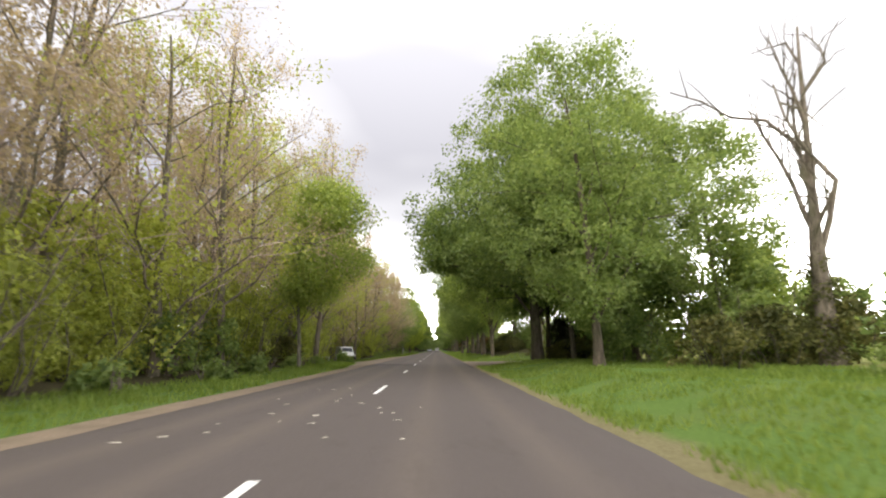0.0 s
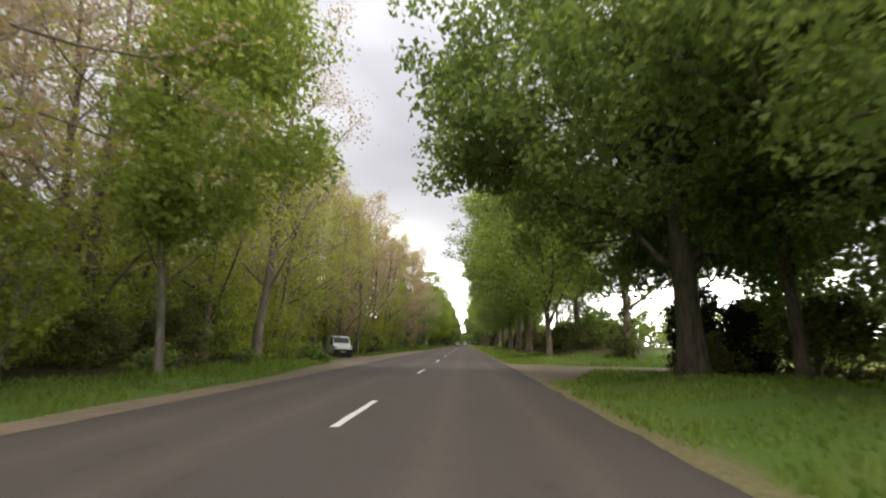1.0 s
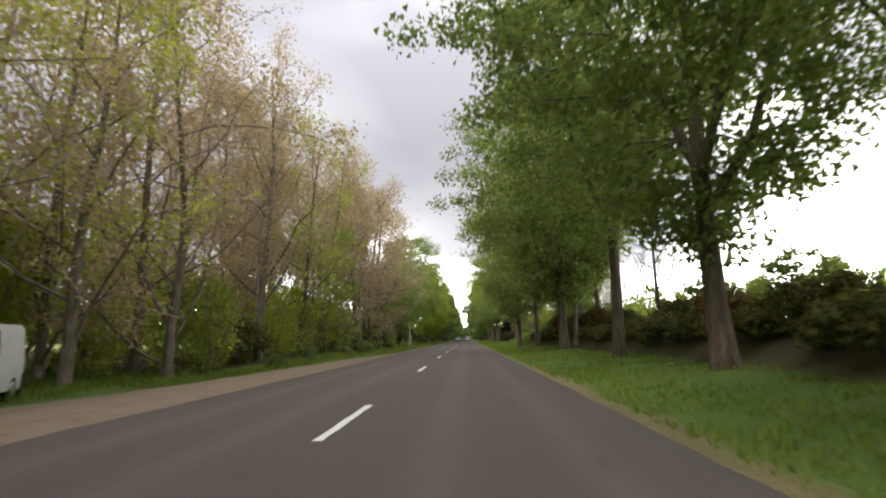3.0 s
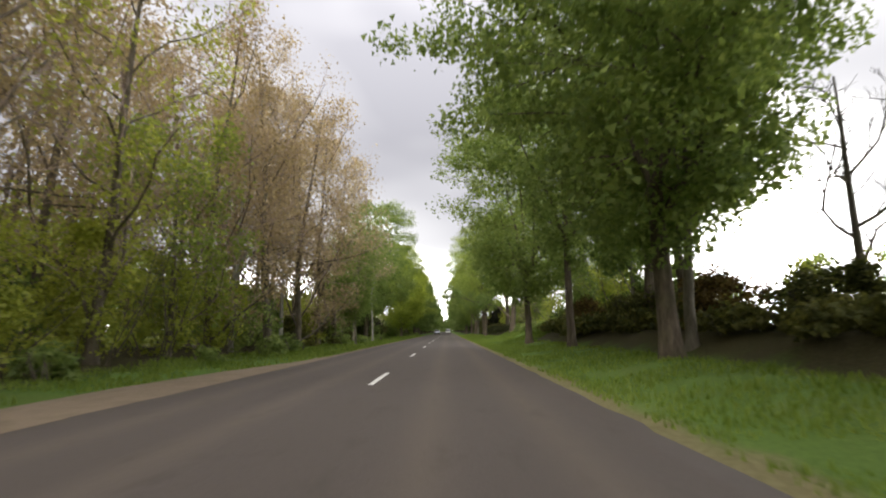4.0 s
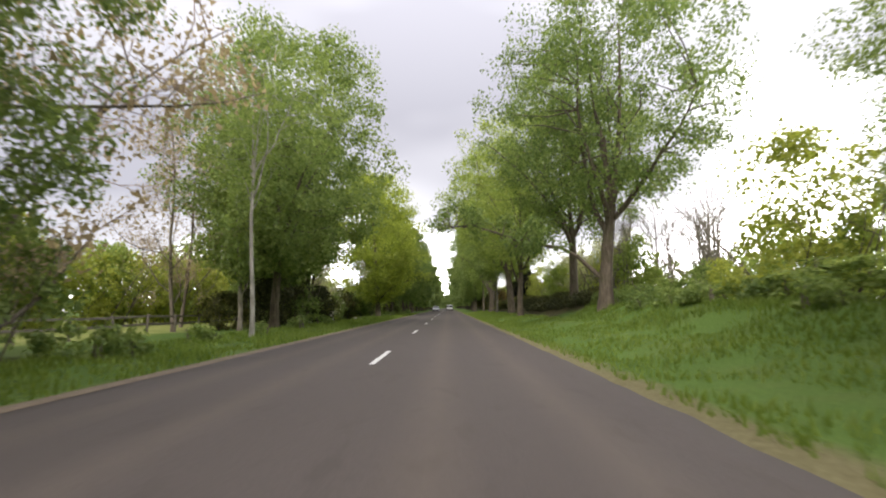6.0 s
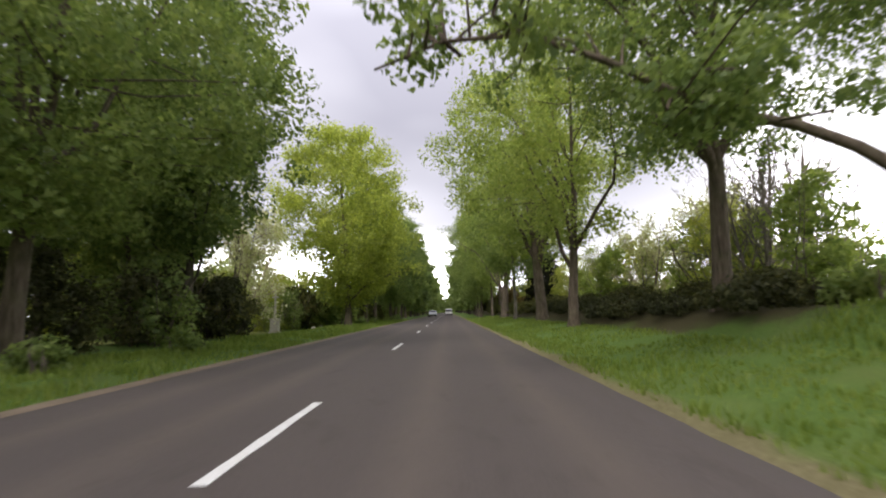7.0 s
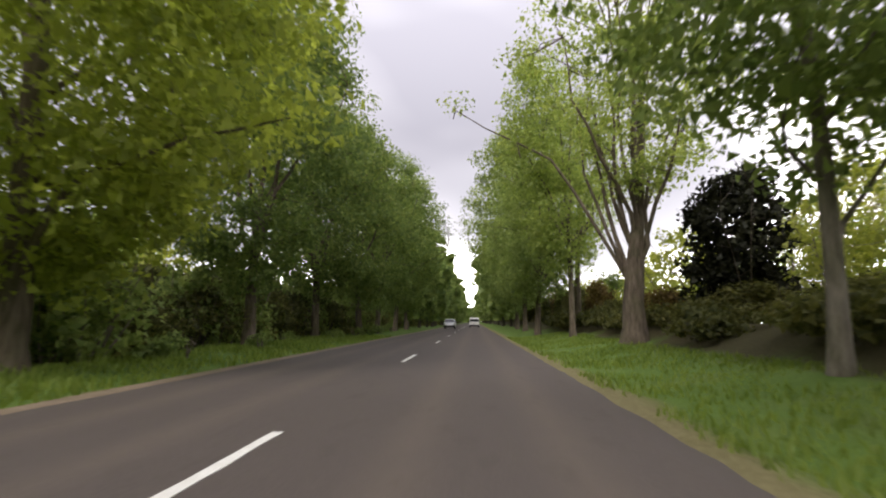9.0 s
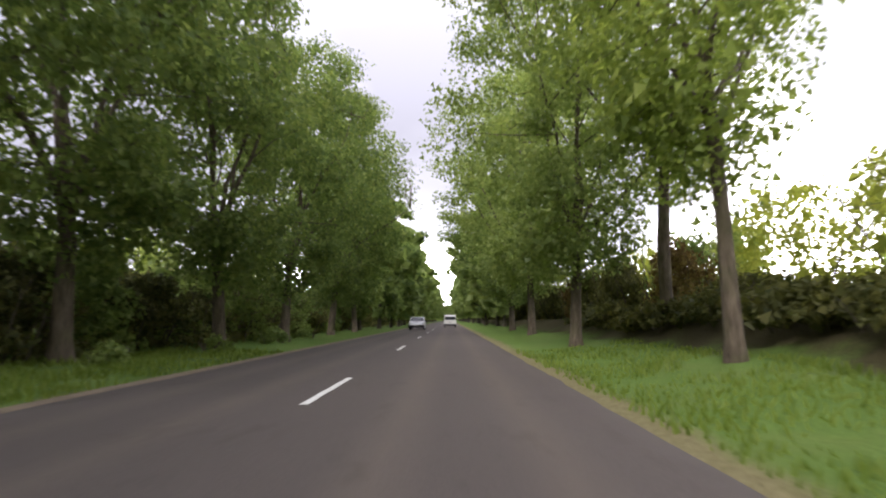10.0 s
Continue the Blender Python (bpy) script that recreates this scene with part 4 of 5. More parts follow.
# the wood
front = [
    (bare_tall, -11.4, 2.6), (bare_tall, -12.6, 16.5), (spring_oak, -10.4, 22.6), (bare_slim, -10.2, 9.5), (bare_tall, -9.8, 27.8), (spring_oak, -11.8, 37.3), (hazel, -9.6, 11.3), (bare_slim, -11.5, 31.2), (spring_oak, -10.6, 43.4), (bare_tall, -8.9, 45.4),
    (spring_birch, -11.6, 52.9), (spring_oak, -12.8, 58.4), (green_young, -14.5, 63.3), (spring_oak, -13.6, 65.0), (spring_oak, -15.6, 70.3), (spring_oak, -11.8, 74.6), (bronze_oak, -10.8, 78.9), (bare_tall, -10.6, 87.6), (spring_oak, -10.4, 94.6),
    (bronze_oak, -10.6, 103.2), (bare_slim, -9.8, 110.2), (bronze_oak, -10.4, 117.1), (green_young, -10.2, 98.9), (bronze_oak, -9.2, 126.0), (bare_tall, -9.0, 107.6), (bronze_oak, -9.0, 113.6), (bronze_oak, -9.4, 120.8), (pale_birch, -10.2, 105.2), (pale_birch, -11.6, 108.8), (pale_birch, -9.6, 111.6), (pale_birch, -12.4, 91.0),
]
for proto, x, y in front:
    plant(proto, x, y, rng.uniform(0, 360), rng.uniform(0.94, 1.06), group=WOODS)
mix_c = [bare_tall, bare_slim, bare_slim, spring_oak]
mix_a, mix_b = [spring_oak, spring_oak, spring_oak, bare_slim], [bronze_oak, bare_tall, bare_slim, bronze_oak]
for row, x0 in enumerate((-14.8, -19.5)):
    y = 2.0 + row * 2
    while y < 126:
        proto = bare_back if row else rng.choice(mix_c if y < 42 else mix_a if y < 70 else mix_b)
        plant(proto, x0 + rng.uniform(-1.6, 1.6), y, rng.uniform(0, 360), rng.uniform(0.9, 1.12), group=WOODS)
        y += rng.uniform(3.8, 5.0)
for k in range(30):
    y = 2 + k * 4.2
    x = -15.6 if 52 < y < 78 else -9.8
    plant(rng.choice((bramble, hazel, thicket, hazel)), x - rng.uniform(0.2, 1.6), y, rng.uniform(0, 360), rng.uniform(0.7, 1.0), group="undergrowth of the wood")
for k in range(24):
    plant(rng.choice((thicket, back_hazel)), -14.0 - rng.uniform(0, 3), 2 + k * 5.3, rng.uniform(0, 360), rng.uniform(1.0, 1.35), group="undergrowth of the wood")
for k in range(24):
    y = 3 + k * 3.15
    x = -15.2 if y > 50 else -10.8
    plant(hazel, x - rng.uniform(0, 2.2), y, rng.uniform(0, 360), rng.uniform(1.05, 1.5), group="undergrowth of the wood")
for k in range(20):
    plant(far_bush, -19.0 - rng.uniform(0, 9), 4 + k * 5.6, rng.uniform(0, 360), rng.uniform(0.75, 1.25), group="undergrowth of the wood", label="young tree in spring leaf deep in the wood")

# far side beyond the wood: thickets under the avenue, meadow behind
for x, y, proto, sc in [(-9.6, 127.5, thicket, 0.9), (-10.6, 122.3, bramble, 1.1), (-12.5, 146.6, bramble, 0.9), (-11.6, 156.2, thicket, 0.95), (-14.0, 162.2, thicket, 1.1), (-13.5, 169.2, sapling_bush, 0.9),
                        (-14.6, 180.4, hazel, 0.8), (-11.6, 188.2, thicket, 0.9), (-11.4, 195.2, thicket, 1.0), (-11.6, 202.1, thicket, 1.1), (-11.2, 209.9, thicket, 1.1), (-11.2, 217.7, thicket, 1.15), (-11.0, 225.6, thicket, 1.2), (-11.0, 233.4, thicket, 1.2), (-11.0, 241.2, thicket, 1.3), (-11.0, 249.8, thicket, 1.3)]:
    plant(proto, x, y, rng.uniform(0, 360), sc, group="undergrowth by the avenue")
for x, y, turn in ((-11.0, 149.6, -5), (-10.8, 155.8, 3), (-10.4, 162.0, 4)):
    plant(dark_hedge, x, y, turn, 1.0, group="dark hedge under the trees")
for x, y in ((-16.0, 181.7), (-13.6, 170.0), (-19.0, 171.8)):
    plant(blossom, x, y, rng.uniform(0, 360), rng.uniform(1.25, 1.4), group="blossoming trees")
for x, y, proto, sc in ((-15.0, 175.2, hazel, 0.75), (-14.6, 186.5, sapling_bush, 0.9), (-17.5, 190.0, hazel, 1.2), (-19.0, 180.4, hazel, 1.1), (-16.6, 169.2, sapling_bush, 0.8), (-20.0, 164.8, hazel, 1.1), (-21.5, 172.6, hazel, 1.2), (-17.2, 161.4, thicket, 1.0)):
    plant(proto, x, y, rng.uniform(0, 360), sc, group="bushes behind the wayside cross")
for k in range(24):
    plant(far_bush, -26 - rng.uniform(0, 22), 110 + k * 6, rng.uniform(0, 360), rng.uniform(0.9, 1.5), group="field trees")
for k in range(24):
    plant(back_hazel if k % 3 else sapling_bush, -23.5 - rng.uniform(0, 3.5), 130 + k * 2.0, rng.uniform(0, 360), rng.uniform(1.1, 1.5), group="field bushes")
for k in range(11):
    plant(sapling_bush if k % 3 else back_hazel, -16.5 - rng.uniform(0, 3), 188 + k * 5.4, rng.uniform(0, 360), rng.uniform(1.0, 1.4), group="field bushes")

# near side: bank, hedge, field
for x, y, proto, sc in ((14.5, 40.5, thicket, 0.9), (17.0, 42.0, sapling_bush, 0.8), (12.0, 40.5, bramble, 0.7), (20.5, 43.0, thicket, 1.0), (24.0, 42.0, hazel, 0.9), (10.6, 38.5, bramble, 0.55), (15.5, 31.5, sapling_bush, 1.6), (18.6, 27.5, sapling_bush, 1.5), (21.5, 31.0, sapling_bush, 1.5), (10.4, 57.2, bramble, 0.6), (12.4, 54.6, bramble, 0.55), (13.8, 57.0, thicket, 0.5), (12.9, 58.0, thicket, 0.55), (10.4, 61.0, bramble, 0.55), (12.6, 62.0, thicket, 0.85), (9.6, 64.5, bramble, 0.5), (14.6, 59.0, thicket, 0.8), (12.6, 44.0, yew, 0.6), (14.6, 173.0, sapling_bush, 1.0), (-14.6, 174.0, sapling_bush, 0.6), (-14.2, 179.6, sapling_bush, 0.55), (-16.5, 177.0, hazel, 0.6), (16.8, 24.5, thicket, 0.9), (19.2, 22.0, bramble, 1.1), (22.0, 26.0, thicket, 1.1), (25.5, 24.0, thicket, 1.0), (-11.0, 161.0, bramble, 1.2), (-13.5, 165.0, thicket, 1.1), (-16.0, 169.0, thicket, 1.0), (-10.8, 155.5, thicket, 1.0), (-14.0, 183.5, thicket, 1.0), (-12.2, 188.0, thicket, 1.0), (-15.5, 180.5, hazel, 0.7), (-17.0, 186.0, sapling_bush, 1.0)):
    plant(proto, x, y, rng.uniform(0, 360), sc, group="bushes on the bank")
for k in range(22):
    plant(bramble if k < 9 else far_bramble, -12.6 - rng.uniform(0, 1.4), 187 + k * 3.3, rng.uniform(0, 360), rng.uniform(1.35, 1.75), group="undergrowth by the avenue")
for k in range(17):
    plant(bramble if k % 3 else thicket, -10.2 - rng.uniform(0, 0.8), 188 + k * 3.6, rng.uniform(0, 360), rng.uniform(0.9, 1.2), group="undergrowth by the avenue")
for k in range(16):
    plant(thicket if k % 2 else back_hazel, 13.8 + rng.uniform(0, 1.6), 212 + k * 6.5, rng.uniform(0, 360), rng.uniform(0.9, 1.2), group="bushes behind the hedge")
for x, y, proto, sc in ((14.5, 121.5, lime_slim, 0.62), (15.2, 128.0, lime_slim, 0.58), (14.2, 133.0, hazel, 1.25), (14.6, 115.5, hazel, 1.3), (17.0, 124.5, hazel, 1.4)):
    plant(proto, x, y, rng.uniform(0, 360), sc, group="bushes behind the hedge")
for x, y, sc in ((13.8, 103.0, 0.8), (14.4, 109.5, 0.9), (13.6, 117.0, 0.8), (14.5, 124.0, 0.7), (14.0, 69.0, 0.85), (13.6, 76.0, 0.8), (14.2, 84.0, 0.8)):
    plant(thicket, x, y, rng.uniform(0, 360), sc, group="bushes behind the hedge")
for k in range(76):
    y = 60 + k * 2.15
    plant(weeds if 122 < y < 148 else shade_ivy if 122 < y < 178 else ground_ivy, rng.uniform(9.4, 11.4) + (0.6 if 122 < y < 148 else 0), y, rng.uniform(-25, 25) + rng.choice((0, 180)), rng.uniform(0.8, 1.25), group="low growth on the bank")
for x, y, sc in ((16.5, 134.0, 0.55), (18.5, 139.5, 0.7), (17.0, 145.0, 0.6), (20.0, 150.0, 0.8), (22.0, 141.0, 0.85), (18.0, 156.0, 0.7)):
    plant(thicket, x, y, rng.uniform(0, 360), sc, group="bushes behind the hedge")
for x, y, sc in ((-11.2, 47.2, 0.6), (-11.0, 52.4, 0.75), (-11.6, 56.6, 0.8), (-12.4, 61.0, 0.8), (-13.8, 60.4, 0.85), (-14.4, 64.6, 0.7), (-18.2, 77.0, 0.85), (-13.2, 77.5, 0.6)):
    plant(hazel, x, y, rng.uniform(0, 360), sc, group="undergrowth of the wood")
plant(dead_oak, 18.4, 21.9, 200, 1.0)
plant(dead_fan, 12.95, 55.3, 220, 1.0)
plant(dead_thin, 15.0, 93.3, 0, 1.0)
plant(yew, 13.4, 195.0, 0, 1.0)
for x, y in ((33, 187), (36.5, 181.5), (40, 190)):
    plant(field_bare, x, y, rng.uniform(0, 360), rng.uniform(1.6, 1.8), group="bare field trees")
for k in range(36):
    y = 73 + k * 5.7
    plant(hedge_red if k % 3 == 1 and not 120 < y < 190 else thicket if 120 < y < 150 else hedge, (13.4 if 124 < y < 190 else 11.9) + rng.uniform(-0.5, 0.6), y, rng.choice((0, 180)) + rng.uniform(-8, 8), rng.uniform(0.85, 1.12), rng.uniform(0.72, 0.92) if y < 128 else rng.uniform(0.3, 0.42) if y < 150 else rng.uniform(0.5, 0.65) if y < 166 else rng.uniform(0.5, 0.7) if y < 214 else rng.uniform(1.2, 1.6), group="field hedge")
for x, y, proto, sc in [(13.5, 60.0, bramble, 0.7), (11.2, 64.2, hedge, 0.85), (12.2, 34.7, bramble, 0.9), (14.0, 42.5, yew, 0.5), (12.0, 27.8, thicket, 0.8), (13.0, 20.8, bramble, 0.8), (15.5, 13.9, thicket, 0.9), (16.5, 22.6, bramble, 1.0), (12.5, 39.6, yew, 0.42),
                        (14.8, 8.7, thicket, 0.9), (15, 1.7, hazel, 0.9), (17, 27.8, sapling_bush, 1.0), (19, 15.6, sapling_bush, 1.1)]:
    plant(proto, x, y, rng.uniform(0, 360), sc, group="bushes on the bank")
for k in range(30):
    y = 76 + k * 5.6
    plant(rng.choice((sapling_bush, back_hazel, sapling_bush)), 15.0 + rng.uniform(0, 3.0), y, rng.uniform(0, 360), rng.uniform(0.85, 1.15) * (0.6 if y < 150 else 1.05), group="bushes behind the hedge")
for k in range(15):
    plant((field_bare, hazel, blossom, green_young, blossom)[k % 5], 15.5 + rng.uniform(0, 6.0), 158 + k * 3.0, rng.uniform(0, 360), (0.85, 1.1, 0.85, 0.55, 0.8)[k % 5] * rng.uniform(0.9, 1.1), group="bushes behind the hedge")
for k in range(24):
    plant(far_bush, 34 + rng.uniform(0, 26), 60 + k * 9.0, rng.uniform(0, 360), rng.uniform(0.75, 1.35), group="field trees")
for k in range(18):
    y = 122 + k * 6
    if 156 < y < 183:
        continue
    plant(weeds, -6.8 - rng.uniform(0, 1.2), y, rng.uniform(0, 360), rng.uniform(0.7, 1.2), group="weed clumps")
for k in range(16):
    plant(weeds, -7.2 - rng.uniform(0, 1.4), 2 + k * 6.8 if not 53 < 2 + k * 6.8 < 80 else 108, rng.uniform(0, 360), rng.uniform(0.8, 1.4), group="weed clumps")


# ---- grass of the verges ----
def build_grass(name, x_range, y_range, count, seed, height, keep, label):
    r = np.random.default_rng(seed)
    quads = []
    while len(quads) < count:
        x, y = r.uniform(*x_range), r.uniform(*y_range)
        if not keep(x, y) or noise.noise((x * 0.6, y * 0.6, 9.0)) < -0.35 + 0.3 * r.random():
            continue
        h = height * r.uniform(0.5, 1.4) * (1 + 0.6 * noise.noise((x * 0.35, y * 0.35, 2.0)))
        w = r.uniform(0, math.pi)
        bx, by = math.cos(w) * 0.024, math.sin(w) * 0.024
        tx, ty = r.normal() * 0.3 * h, r.normal() * 0.3 * h
        z = land(x, y) - 0.01
        quads.append(((x - bx, y - by, z), (x + bx, y + by, z), (x + bx * 0.6 + tx * 0.5, y + by * 0.6 + ty * 0.5, z + h * 0.65), (x + tx, y + ty, z + h)))
    thing(name, label, "grass", kind="stuff", data=quads_mesh(name, np.array(quads), GRASS))


def build_far_woods():
    """Low woods along the horizon, all round the place."""
    r = np.random.default_rng(70)
    cs, rs = [], []
    for k in range(520):
        w = k / 520 * 2 * math.pi
        d = 190 + 40 * math.sin(w * 5) + r.uniform(-20, 20)
        top = 11 + 5 * noise.noise((math.cos(w) * 6, math.sin(w) * 6, 0))
        for z in (2.0, top * 0.55, top * 0.85):
            cs.append(np.array((d * math.cos(w), 200 + (d + 90) * math.sin(w) * 1.5, z + r.uniform(-1, 1))))
            rs.append(3.6)
    thing("distant_woods", "hazy line of distant woods beyond the fields", "woods", kind="stuff", data=quads_mesh("distant_woods", leaves_at(r, cs, rs, 16, 3.0), LEAF_MID))


build_far_woods()
build_grass("verge_grass", (4.45, 8.6), (2, 212), 46000, 50, 0.125, lambda x, y: not (drive_span(x)[0] - 0.2 < y < drive_span(x)[1] + 0.2), "short uneven grass on the verge")
build_grass("verge_grass", (-9.0, -4.1), (2, 212), 44000, 51, 0.17, lambda x, y: x < layby_edge(y) - 0.05, "longer grass on the verge before the trees")
build_grass("verge_grass", (8.6, 17.0), (10, 56), 16000, 53, 0.16, lambda x, y: not (drive_span(x)[0] - 0.2 < y < drive_span(x)[1] + 0.2), "rough grass round the field entrance")
build_grass("verge_grass", (8.6, 11.6), (118, 146), 6000, 54, 0.2, lambda x, y: True, "long grass on the bank below the field")
build_grass("glade_grass", (-15.0, -7.6), (46, 82), 12000, 52, 0.22, lambda x, y: x < layby_edge(y) - 0.05, "long grass behind the lay-by")


# ---- things ----
def build_monument():
    """Wayside cross: a stone plinth with a cap and a slender cross."""
    x, y = -12.9, 177.0
    ob = thing("wayside_cross", "weathered stone wayside cross on a square plinth", "monument", at=(x, y, land(x, y) - 0.02))
    bm = bmesh.new()
    box(bm, 0, 0, 0.05, 0.66, 0.66, 0.14, 0.03)
    box(bm, 0, 0, 0.5, 0.5, 0.5, 0.78, 0.03)
    part("plinth", bm, STONE, ob)
    bm = bmesh.new()
    box(bm, 0, 0, 0.92, 0.6, 0.6, 0.1, 0.04)
    part("cap", bm, STONE, ob)
    bm = bmesh.new()
    r = bmesh.ops.create_cone(bm, segments=8, radius1=0.1, radius2=0.065, depth=1.1, cap_ends=True)
    bmesh.ops.translate(bm, verts=r["verts"], vec=(0, 0, 1.52))
    part("shaft", bm, STONE, ob)
    bm = bmesh.new()
    box(bm, 0, 0, 2.3, 0.1, 0.08, 0.56, 0.02)
    box(bm, 0, 0, 2.34, 0.42, 0.084, 0.1, 0.02)
    part("cross", bm, STONE, ob)
    ob.scale = (1.3, 1.3, 1.3)


def build_stones():
    for k, (x, y, s) in enumerate(((-10.3, 179.8, 0.24), (-9.9, 181.0, 0.16), (-10.7, 178.6, 0.13), (-9.6, 182.1, 0.12), (-10.5, 180.6, 0.11))):
        bm = bmesh.new()
        bmesh.ops.create_icosphere(bm, subdivisions=3, radius=s)
        for v in bm.verts:
            q = v.co / s
            v.co *= 1 + 0.42 * noise.noise(q * 1.3 + Vector((k * 7, 0, 0))) + 0.16 * noise.noise(q * 4.0 + Vector((0, k * 5, 0)))
            v.co.z = max(v.co.z, -0.4 * s) * 0.85
        me = bpy.data.meshes.new("boundary_stone")
        bm.to_mesh(me)
        bm.free()
        me.materials.append(STONE)
        thing("boundary_stone", "rough pale stone lying in the verge grass", "stone", "stones by the wayside cross", at=(x, y, land(x, y) + s * 0.25), data=me)


def build_fence(name, label, start, step, n, height, braces=()):
    """Posts with rails: each post and rail a part."""
    ob = thing(name, label, "fence", at=(start[0], start[1], 0))
    bm = bmesh.new()
    box(bm, 0, 0, height / 2 - 0.1, 0.11, 0.11, height + 0.2, 0.015)
    post = bpy.data.meshes.new("post")
    bm.to_mesh(post)
    bm.free()
    post.materials.append(WOOD_GREY)
    places = []
    for k in range(n):
        dx, dy = step[0] * k, step[1] * k
        p = child("post", post, ob)
        p.location = (dx, dy, land(start[0] + dx, start[1] + dy))
        p.rotation_euler = (radians(rng.uniform(-3, 3)), radians(rng.uniform(-3, 3)), rng.uniform(0, 1))
        places.append(p.location.copy())
    ln = math.hypot(*step)
    bm = bmesh.new()
    box(bm, ln / 2, 0.07, 0, ln + 0.15, 0.045, 0.11, 0.01)
    rail = bpy.data.meshes.new("rail")
    bm.to_mesh(rail)
    bm.free()
    rail.materials.append(WOOD_GREY)
    for k in range(n - 1):
        for f in (0.9, 0.5):
            p = child("rail", rail, ob)
            d = places[k + 1] - places[k]
            p.location = places[k] + Vector((0, 0, height * f))
            p.rotation_euler = (0, -math.atan2(d.z, ln), math.atan2(d.y, d.x))
    for k, side in braces:
        bm = bmesh.new()
        box(bm, side * 0.45, 0, height * 0.38, 0.08, 0.08, 1.25, 0.01, Matrix.Rotation(radians(-side * 46), 4, "Y"))
        p = part("brace", bm, WOOD_GREY, ob)
        p.location = places[k]
    return ob


def build_barrier():
    x, y = -13.2, 69.6
    ob = thing("white_barrier", "low white wooden barrier at the back of the lay-by", "barrier", at=(x, y, land(x, y)))
    for s in (-0.42, 0.42):
        bm = bmesh.new()
        box(bm, s, 0, 0.35, 0.1, 0.1, 0.95, 0.015)
        part("post", bm, WHITE_WOOD, ob)
    bm = bmesh.new()
    box(bm, 0, -0.06, 0.55, 0.95, 0.04, 0.13, 0.01)
    part("rail", bm, WHITE_WOOD, ob)


build_monument()
build_stones()
build_fence("field_fence", "weathered post and rail fence at the field entrance", (13.5, 54.5), (2.6, 0.15), 9, 1.15, ((1, -1), (1, 1)))
build_fence("meadow_fence", "grey wooden meadow fence behind the verge", (-14.2, 128.0), (0.05, 2.6), 10, 1.0)
build_barrier()


# ---- vehicles ----
CAR_WHITE = glossy("white_car_paint", (0.72, 0.72, 0.71), 0.28)
CAR_SILVER = glossy("silver_car_paint", (0.5, 0.51, 0.52), 0.3, 0.4)
PLASTIC = speckled("dark_bumper_plastic", (0.012, 0.012, 0.013), (0.03, 0.03, 0.031), 60.0, 0.6, 0.1)
GLASS_DARK = glossy("tinted_car_glass", (0.02, 0.024, 0.028), 0.05, 0.0, 0.05)
RUBBER = speckled("tyre_rubber", (0.012, 0.012, 0.012), (0.028, 0.027, 0.026), 40.0, 0.85, 0.3)
STEEL = glossy("wheel_steel", (0.4, 0.4, 0.41), 0.35, 0.8)
LAMP_CLEAR = glossy("headlamp_glass", (0.75, 0.76, 0.78), 0.1, 0.3)
LAMP_RED = glossy("tail_lamp_red", (0.35, 0.015, 0.012), 0.15)
PLATE = glossy("number_plate", (0.7, 0.7, 0.66), 0.5)


def half_width(z, w, belt, top, tuck):
    return w / 2 * (1.0 if z < belt else 1.0 - tuck * (z - belt) / (top - belt))


def hull(bm, outline, w, belt, top, tuck, bevel):
    """A body from its side outline, tucked in above the belt line."""
    left = [bm.verts.new((-half_width(z, w, belt, top, tuck), y, z)) for y, z in outline]
    right = [bm.verts.new((half_width(z, w, belt, top, tuck), y, z)) for y, z in outline]
    n = len(outline)
    bm.faces.new(left)
    bm.faces.new(right[::-1])
    for i in range(n):
        j = (i + 1) % n
        bm.faces.new((left[j], left[i], right[i], right[j]))
    bmesh.ops.recalc_face_normals(bm, faces=bm.faces)
    if bevel:
        bmesh.ops.bevel(bm, geom=list(bm.edges), offset=bevel, segments=2, affect="EDGES", profile=0.65, clamp_overlap=True)


def slab(bm, corners, thick):
    """A thin plate on four corners, thickened along its normal."""
    c = [Vector(p) for p in corners]
    n = (c[1] - c[0]).cross(c[3] - c[0]).normalized() * thick
    a = [bm.verts.new(p - n * 0.5) for p in c]
    b = [bm.verts.new(p + n) for p in c]
    bm.faces.new(a[::-1])
    bm.faces.new(b)
    for i in range(4):
        j = (i + 1) % 4
        bm.faces.new((a[i], a[j], b[j], b[i]))


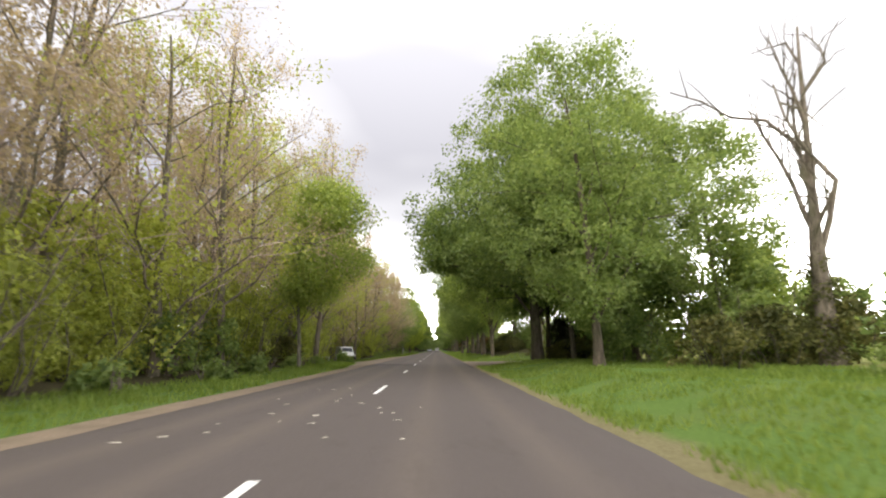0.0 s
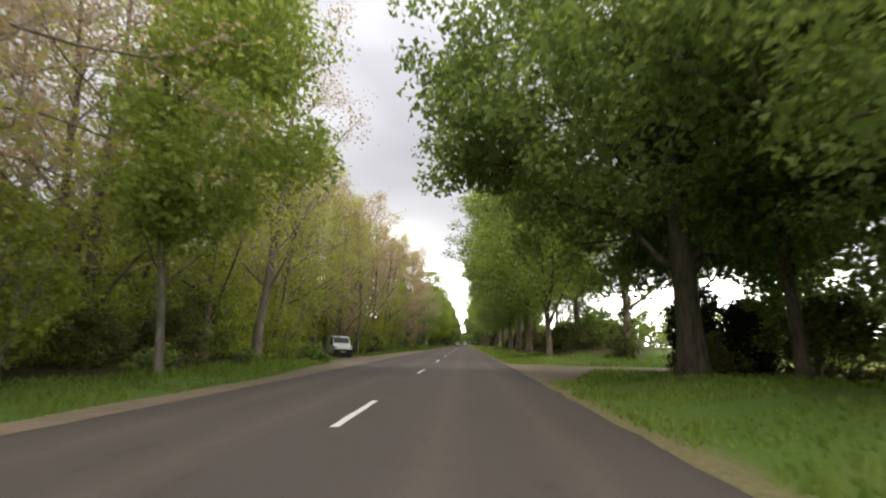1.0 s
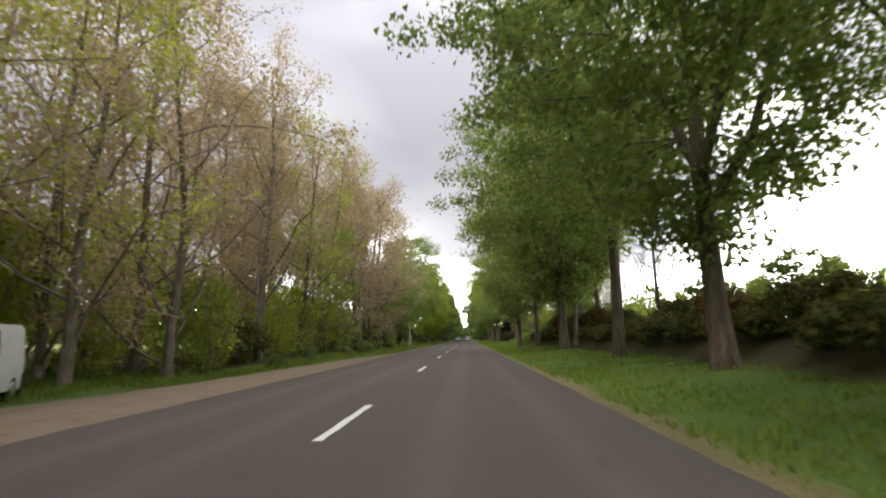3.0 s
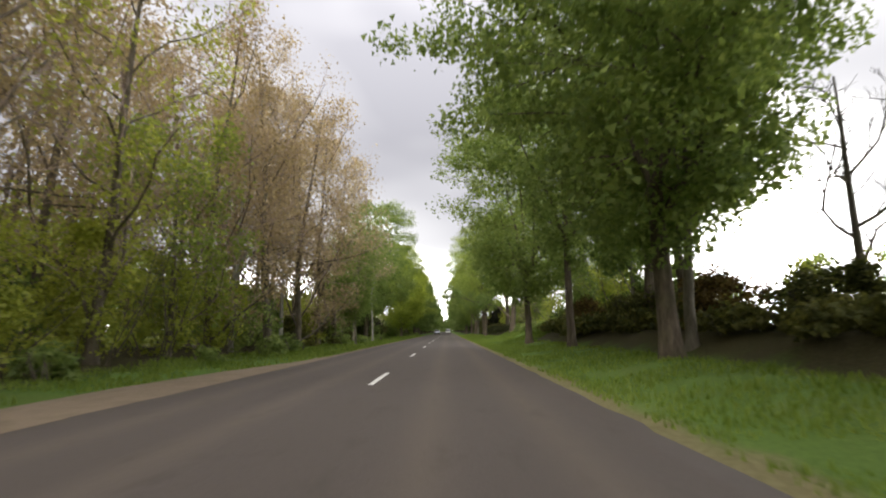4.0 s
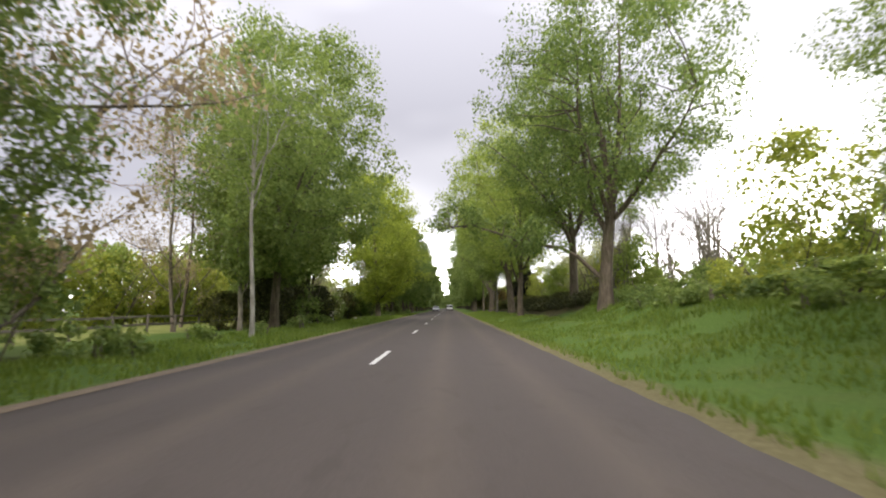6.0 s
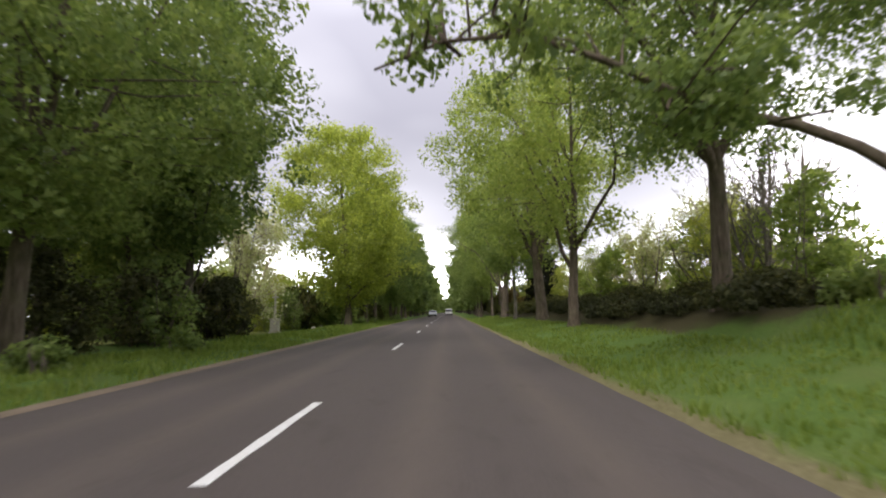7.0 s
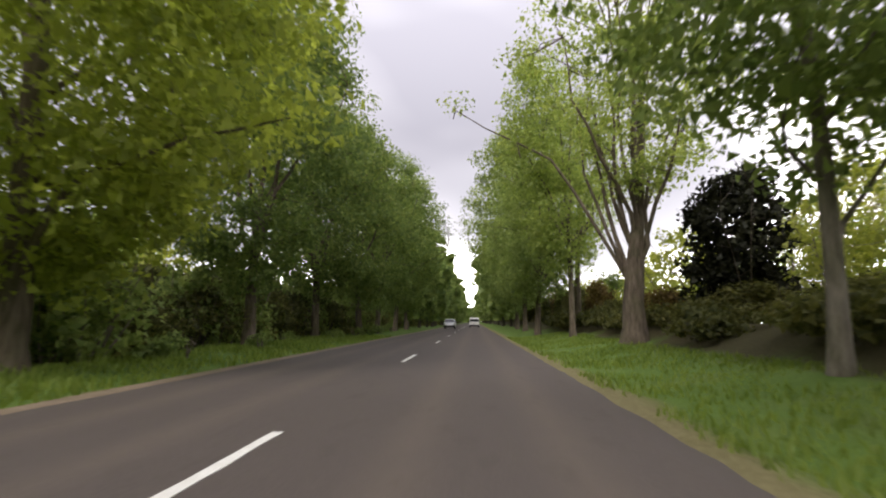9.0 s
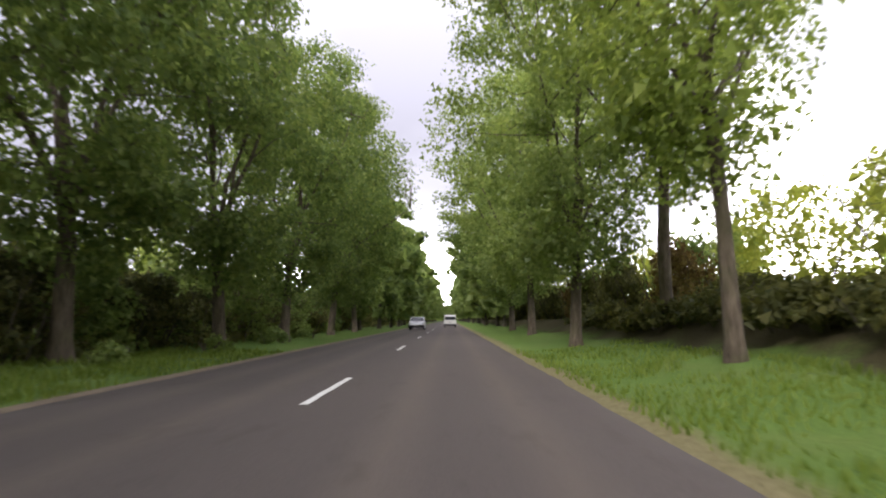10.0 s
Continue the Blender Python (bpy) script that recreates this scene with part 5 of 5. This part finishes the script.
def vehicle(name, label, category, paint, x, y, turn, w, outline, screen, rear, sides, belt, top, front_y, rear_y, wheel_y, dark_nose):
    """A car or van that looks towards -y before it is turned."""
    ob = thing(name, label, category, at=(x, y, 0.03))
    ob.rotation_euler = (0, 0, radians(turn))
    tuck = 0.11 if top > 1.6 else 0.16
    bm = bmesh.new()
    hull(bm, outline, w, belt, top, tuck, 0.05)
    body = part("body", bm, paint, ob)
    hw = lambda z: half_width(z, w, belt, top, tuck)
    for nm, ((y0, z0), (y1, z1)), flip in (("windscreen", screen, 1), ("rear_window", rear, -1)):
        bm = bmesh.new()
        a, b = hw(z0) - 0.07, hw(z1) - 0.1
        pts = [(-a * flip, y0, z0), (a * flip, y0, z0), (b * flip, y1, z1), (-b * flip, y1, z1)]
        slab(bm, pts, 0.012)
        part(nm, bm, GLASS_DARK, ob)
    for s in (-1, 1):
        for y0, y1, t0, t1 in sides:
            bm = bmesh.new()
            z0, z1 = belt + 0.06, top - 0.16
            pts = [(s * (hw(z0) + 0.002), y0, z0), (s * (hw(z0) + 0.002), y1, z0), (s * (hw(z1) + 0.002), t1, z1), (s * (hw(z1) + 0.002), t0, z1)]
            slab(bm, pts if s > 0 else pts[::-1], 0.01)
            part("side_window", bm, GLASS_DARK, ob)
        bm = bmesh.new()
        box(bm, s * (w / 2 + 0.09), screen[0][0] + 0.3, belt + 0.1, 0.16, 0.1, 0.2, 0.03)
        part("mirror", bm, PLASTIC, ob)
        bm = bmesh.new()
        box(bm, s * (w / 2 - 0.155), front_y + 0.1, belt - 0.2, 0.27, 0.34, 0.24, 0.07, Matrix.Rotation(radians(s * 24), 4, "Z") @ Matrix.Rotation(radians(s * -14), 4, "Y"))
        part("headlight", bm, LAMP_CLEAR, ob)
        bm = bmesh.new()
        box(bm, s * (w / 2 - 0.1), rear_y - 0.02, belt - 0.02, 0.14, 0.1, 0.42, 0.03)
        part("tail_light", bm, LAMP_RED, ob)
        for wy in wheel_y:
            bm = bmesh.new()
            r = bmesh.ops.create_cone(bm, segments=24, radius1=0.31, radius2=0.31, depth=0.2, cap_ends=True)
            bmesh.ops.bevel(bm, geom=[e for e in bm.edges if abs(e.verts[0].co.z - e.verts[1].co.z) < 1e-4], offset=0.035, segments=2, affect="EDGES")
            bmesh.ops.transform(bm, matrix=Matrix.Translation((s * (w / 2 - 0.1), wy, 0.31)) @ Matrix.Rotation(radians(90), 4, "Y"), verts=bm.verts)
            tyre = part("wheel", bm, RUBBER, ob)
            bm = bmesh.new()
            r = bmesh.ops.create_cone(bm, segments=20, radius1=0.2, radius2=0.17, depth=0.05, cap_ends=True)
            bmesh.ops.transform(bm, matrix=Matrix.Translation((s * (w / 2 + 0.005), wy, 0.31)) @ Matrix.Rotation(radians(90 * s), 4, "Y"), verts=bm.verts)
            part("rim", bm, STEEL, tyre)
    for yy, nm in ((front_y, "front_bumper"), (rear_y, "rear_bumper")):
        bm = bmesh.new()
        s = -1 if yy == front_y else 1
        box(bm, 0, yy + s * 0.03, 0.4, w + 0.02, 0.34, dark_nose, 0.11)
        bump = part(nm, bm, PLASTIC, ob)
        bm = bmesh.new()
        box(bm, 0, yy + s * 0.205, 0.46 + (0.06 if s < 0 else 0.3), 0.5, 0.015, 0.11, 0.003)
        plate = part("number_plate", bm, PLATE, bump if s < 0 else ob)
        bm = bmesh.new()
        box(bm, 0, yy + s * 0.212, 0.46 + (0.06 if s < 0 else 0.3), 0.4, 0.008, 0.05, 0.0)
        part("plate_bar", bm, PLASTIC, bump if s < 0 else ob)
    bm = bmesh.new()
    box(bm, 0, front_y - 0.03, belt - 0.4, w * 0.62, 0.1, 0.09, 0.03)
    part("grille", bm, PLASTIC, ob)
    return ob


VAN = dict(w=1.8, outline=[(-2.0, 0.28), (-2.05, 0.68), (-1.96, 0.88), (-1.3, 1.06), (-0.6, 1.72), (-0.28, 1.8), (1.7, 1.82), (2.0, 1.72), (2.08, 0.95), (2.06, 0.28)],
           screen=((-1.14, 1.22), (-0.66, 1.68)), rear=((2.1, 1.12), (2.05, 1.58)), belt=1.04, top=1.82, front_y=-2.0, rear_y=2.02, wheel_y=(-1.3, 1.4))
CAR = dict(w=1.75, outline=[(-2.0, 0.25), (-2.03, 0.6), (-1.9, 0.8), (-0.95, 0.96), (-0.3, 1.4), (0.2, 1.47), (1.3, 1.44), (1.85, 1.02), (2.0, 0.9), (2.02, 0.25)],
           screen=((-0.88, 1.02), (-0.34, 1.385)), rear=((1.84, 1.05), (1.38, 1.41)), belt=0.93, top=1.47, front_y=-1.98, rear_y=1.98, wheel_y=(-1.25, 1.3))
parked = vehicle("parked_van", "small white van with a dark bumper parked on the gravel", "van", CAR_WHITE, -10.7, 69.7, 26, sides=((-0.95, 0.1, -0.5, 0.1),), dark_nose=0.64, **VAN)
parked.location.z = -0.4
parked.scale = (0.96, 0.96, 1.14)
parked.rotation_euler.y = radians(1.5)  # leans on the sloping ground
vehicle("white_van", "small white van driving ahead on the road", "van", CAR_WHITE, 2.0, 268.0, 180, sides=((-0.95, 0.1, -0.5, 0.1),), dark_nose=0.3, **VAN)
vehicle("silver_car", "silver hatchback coming along the opposite lane", "car", CAR_SILVER, -1.75, 251.0, 0, sides=((-0.6, 0.35, -0.2, 0.35), (0.42, 1.3, 0.42, 1.1)), dark_nose=0.28, **CAR)


# ---- litter on the asphalt ----
def build_litter():
    r = random.Random(61)
    bm = bmesh.new()
    for _ in range(26):
        x, y = r.uniform(-2.8, 1.6), r.uniform(7.0, 17.0)
        n = r.randint(6, 9)
        rx, ry = r.uniform(0.03, 0.11), r.uniform(0.02, 0.06)
        z = 0.03 * (1 - ((x - 0.23) / 4.05) ** 2) + 0.006
        vs = [bm.verts.new((x + rx * math.cos(k * 2 * math.pi / n) * r.uniform(0.6, 1.2), y + ry * math.sin(k * 2 * math.pi / n) * r.uniform(0.6, 1.2), z + r.uniform(0, 0.012))) for k in range(n)]
        c = bm.verts.new((x, y, z + 0.014))
        for k in range(n):
            bm.faces.new((vs[k], vs[(k + 1) % n], c))
    me = bpy.data.meshes.new("fallen_petals")
    bm.to_mesh(me)
    bm.free()
    me.materials.append(STONE)
    thing("fallen_petals", "pale scraps and petals scattered on the asphalt", "litter", kind="stuff", data=me)


build_litter()
build_dashes(road)
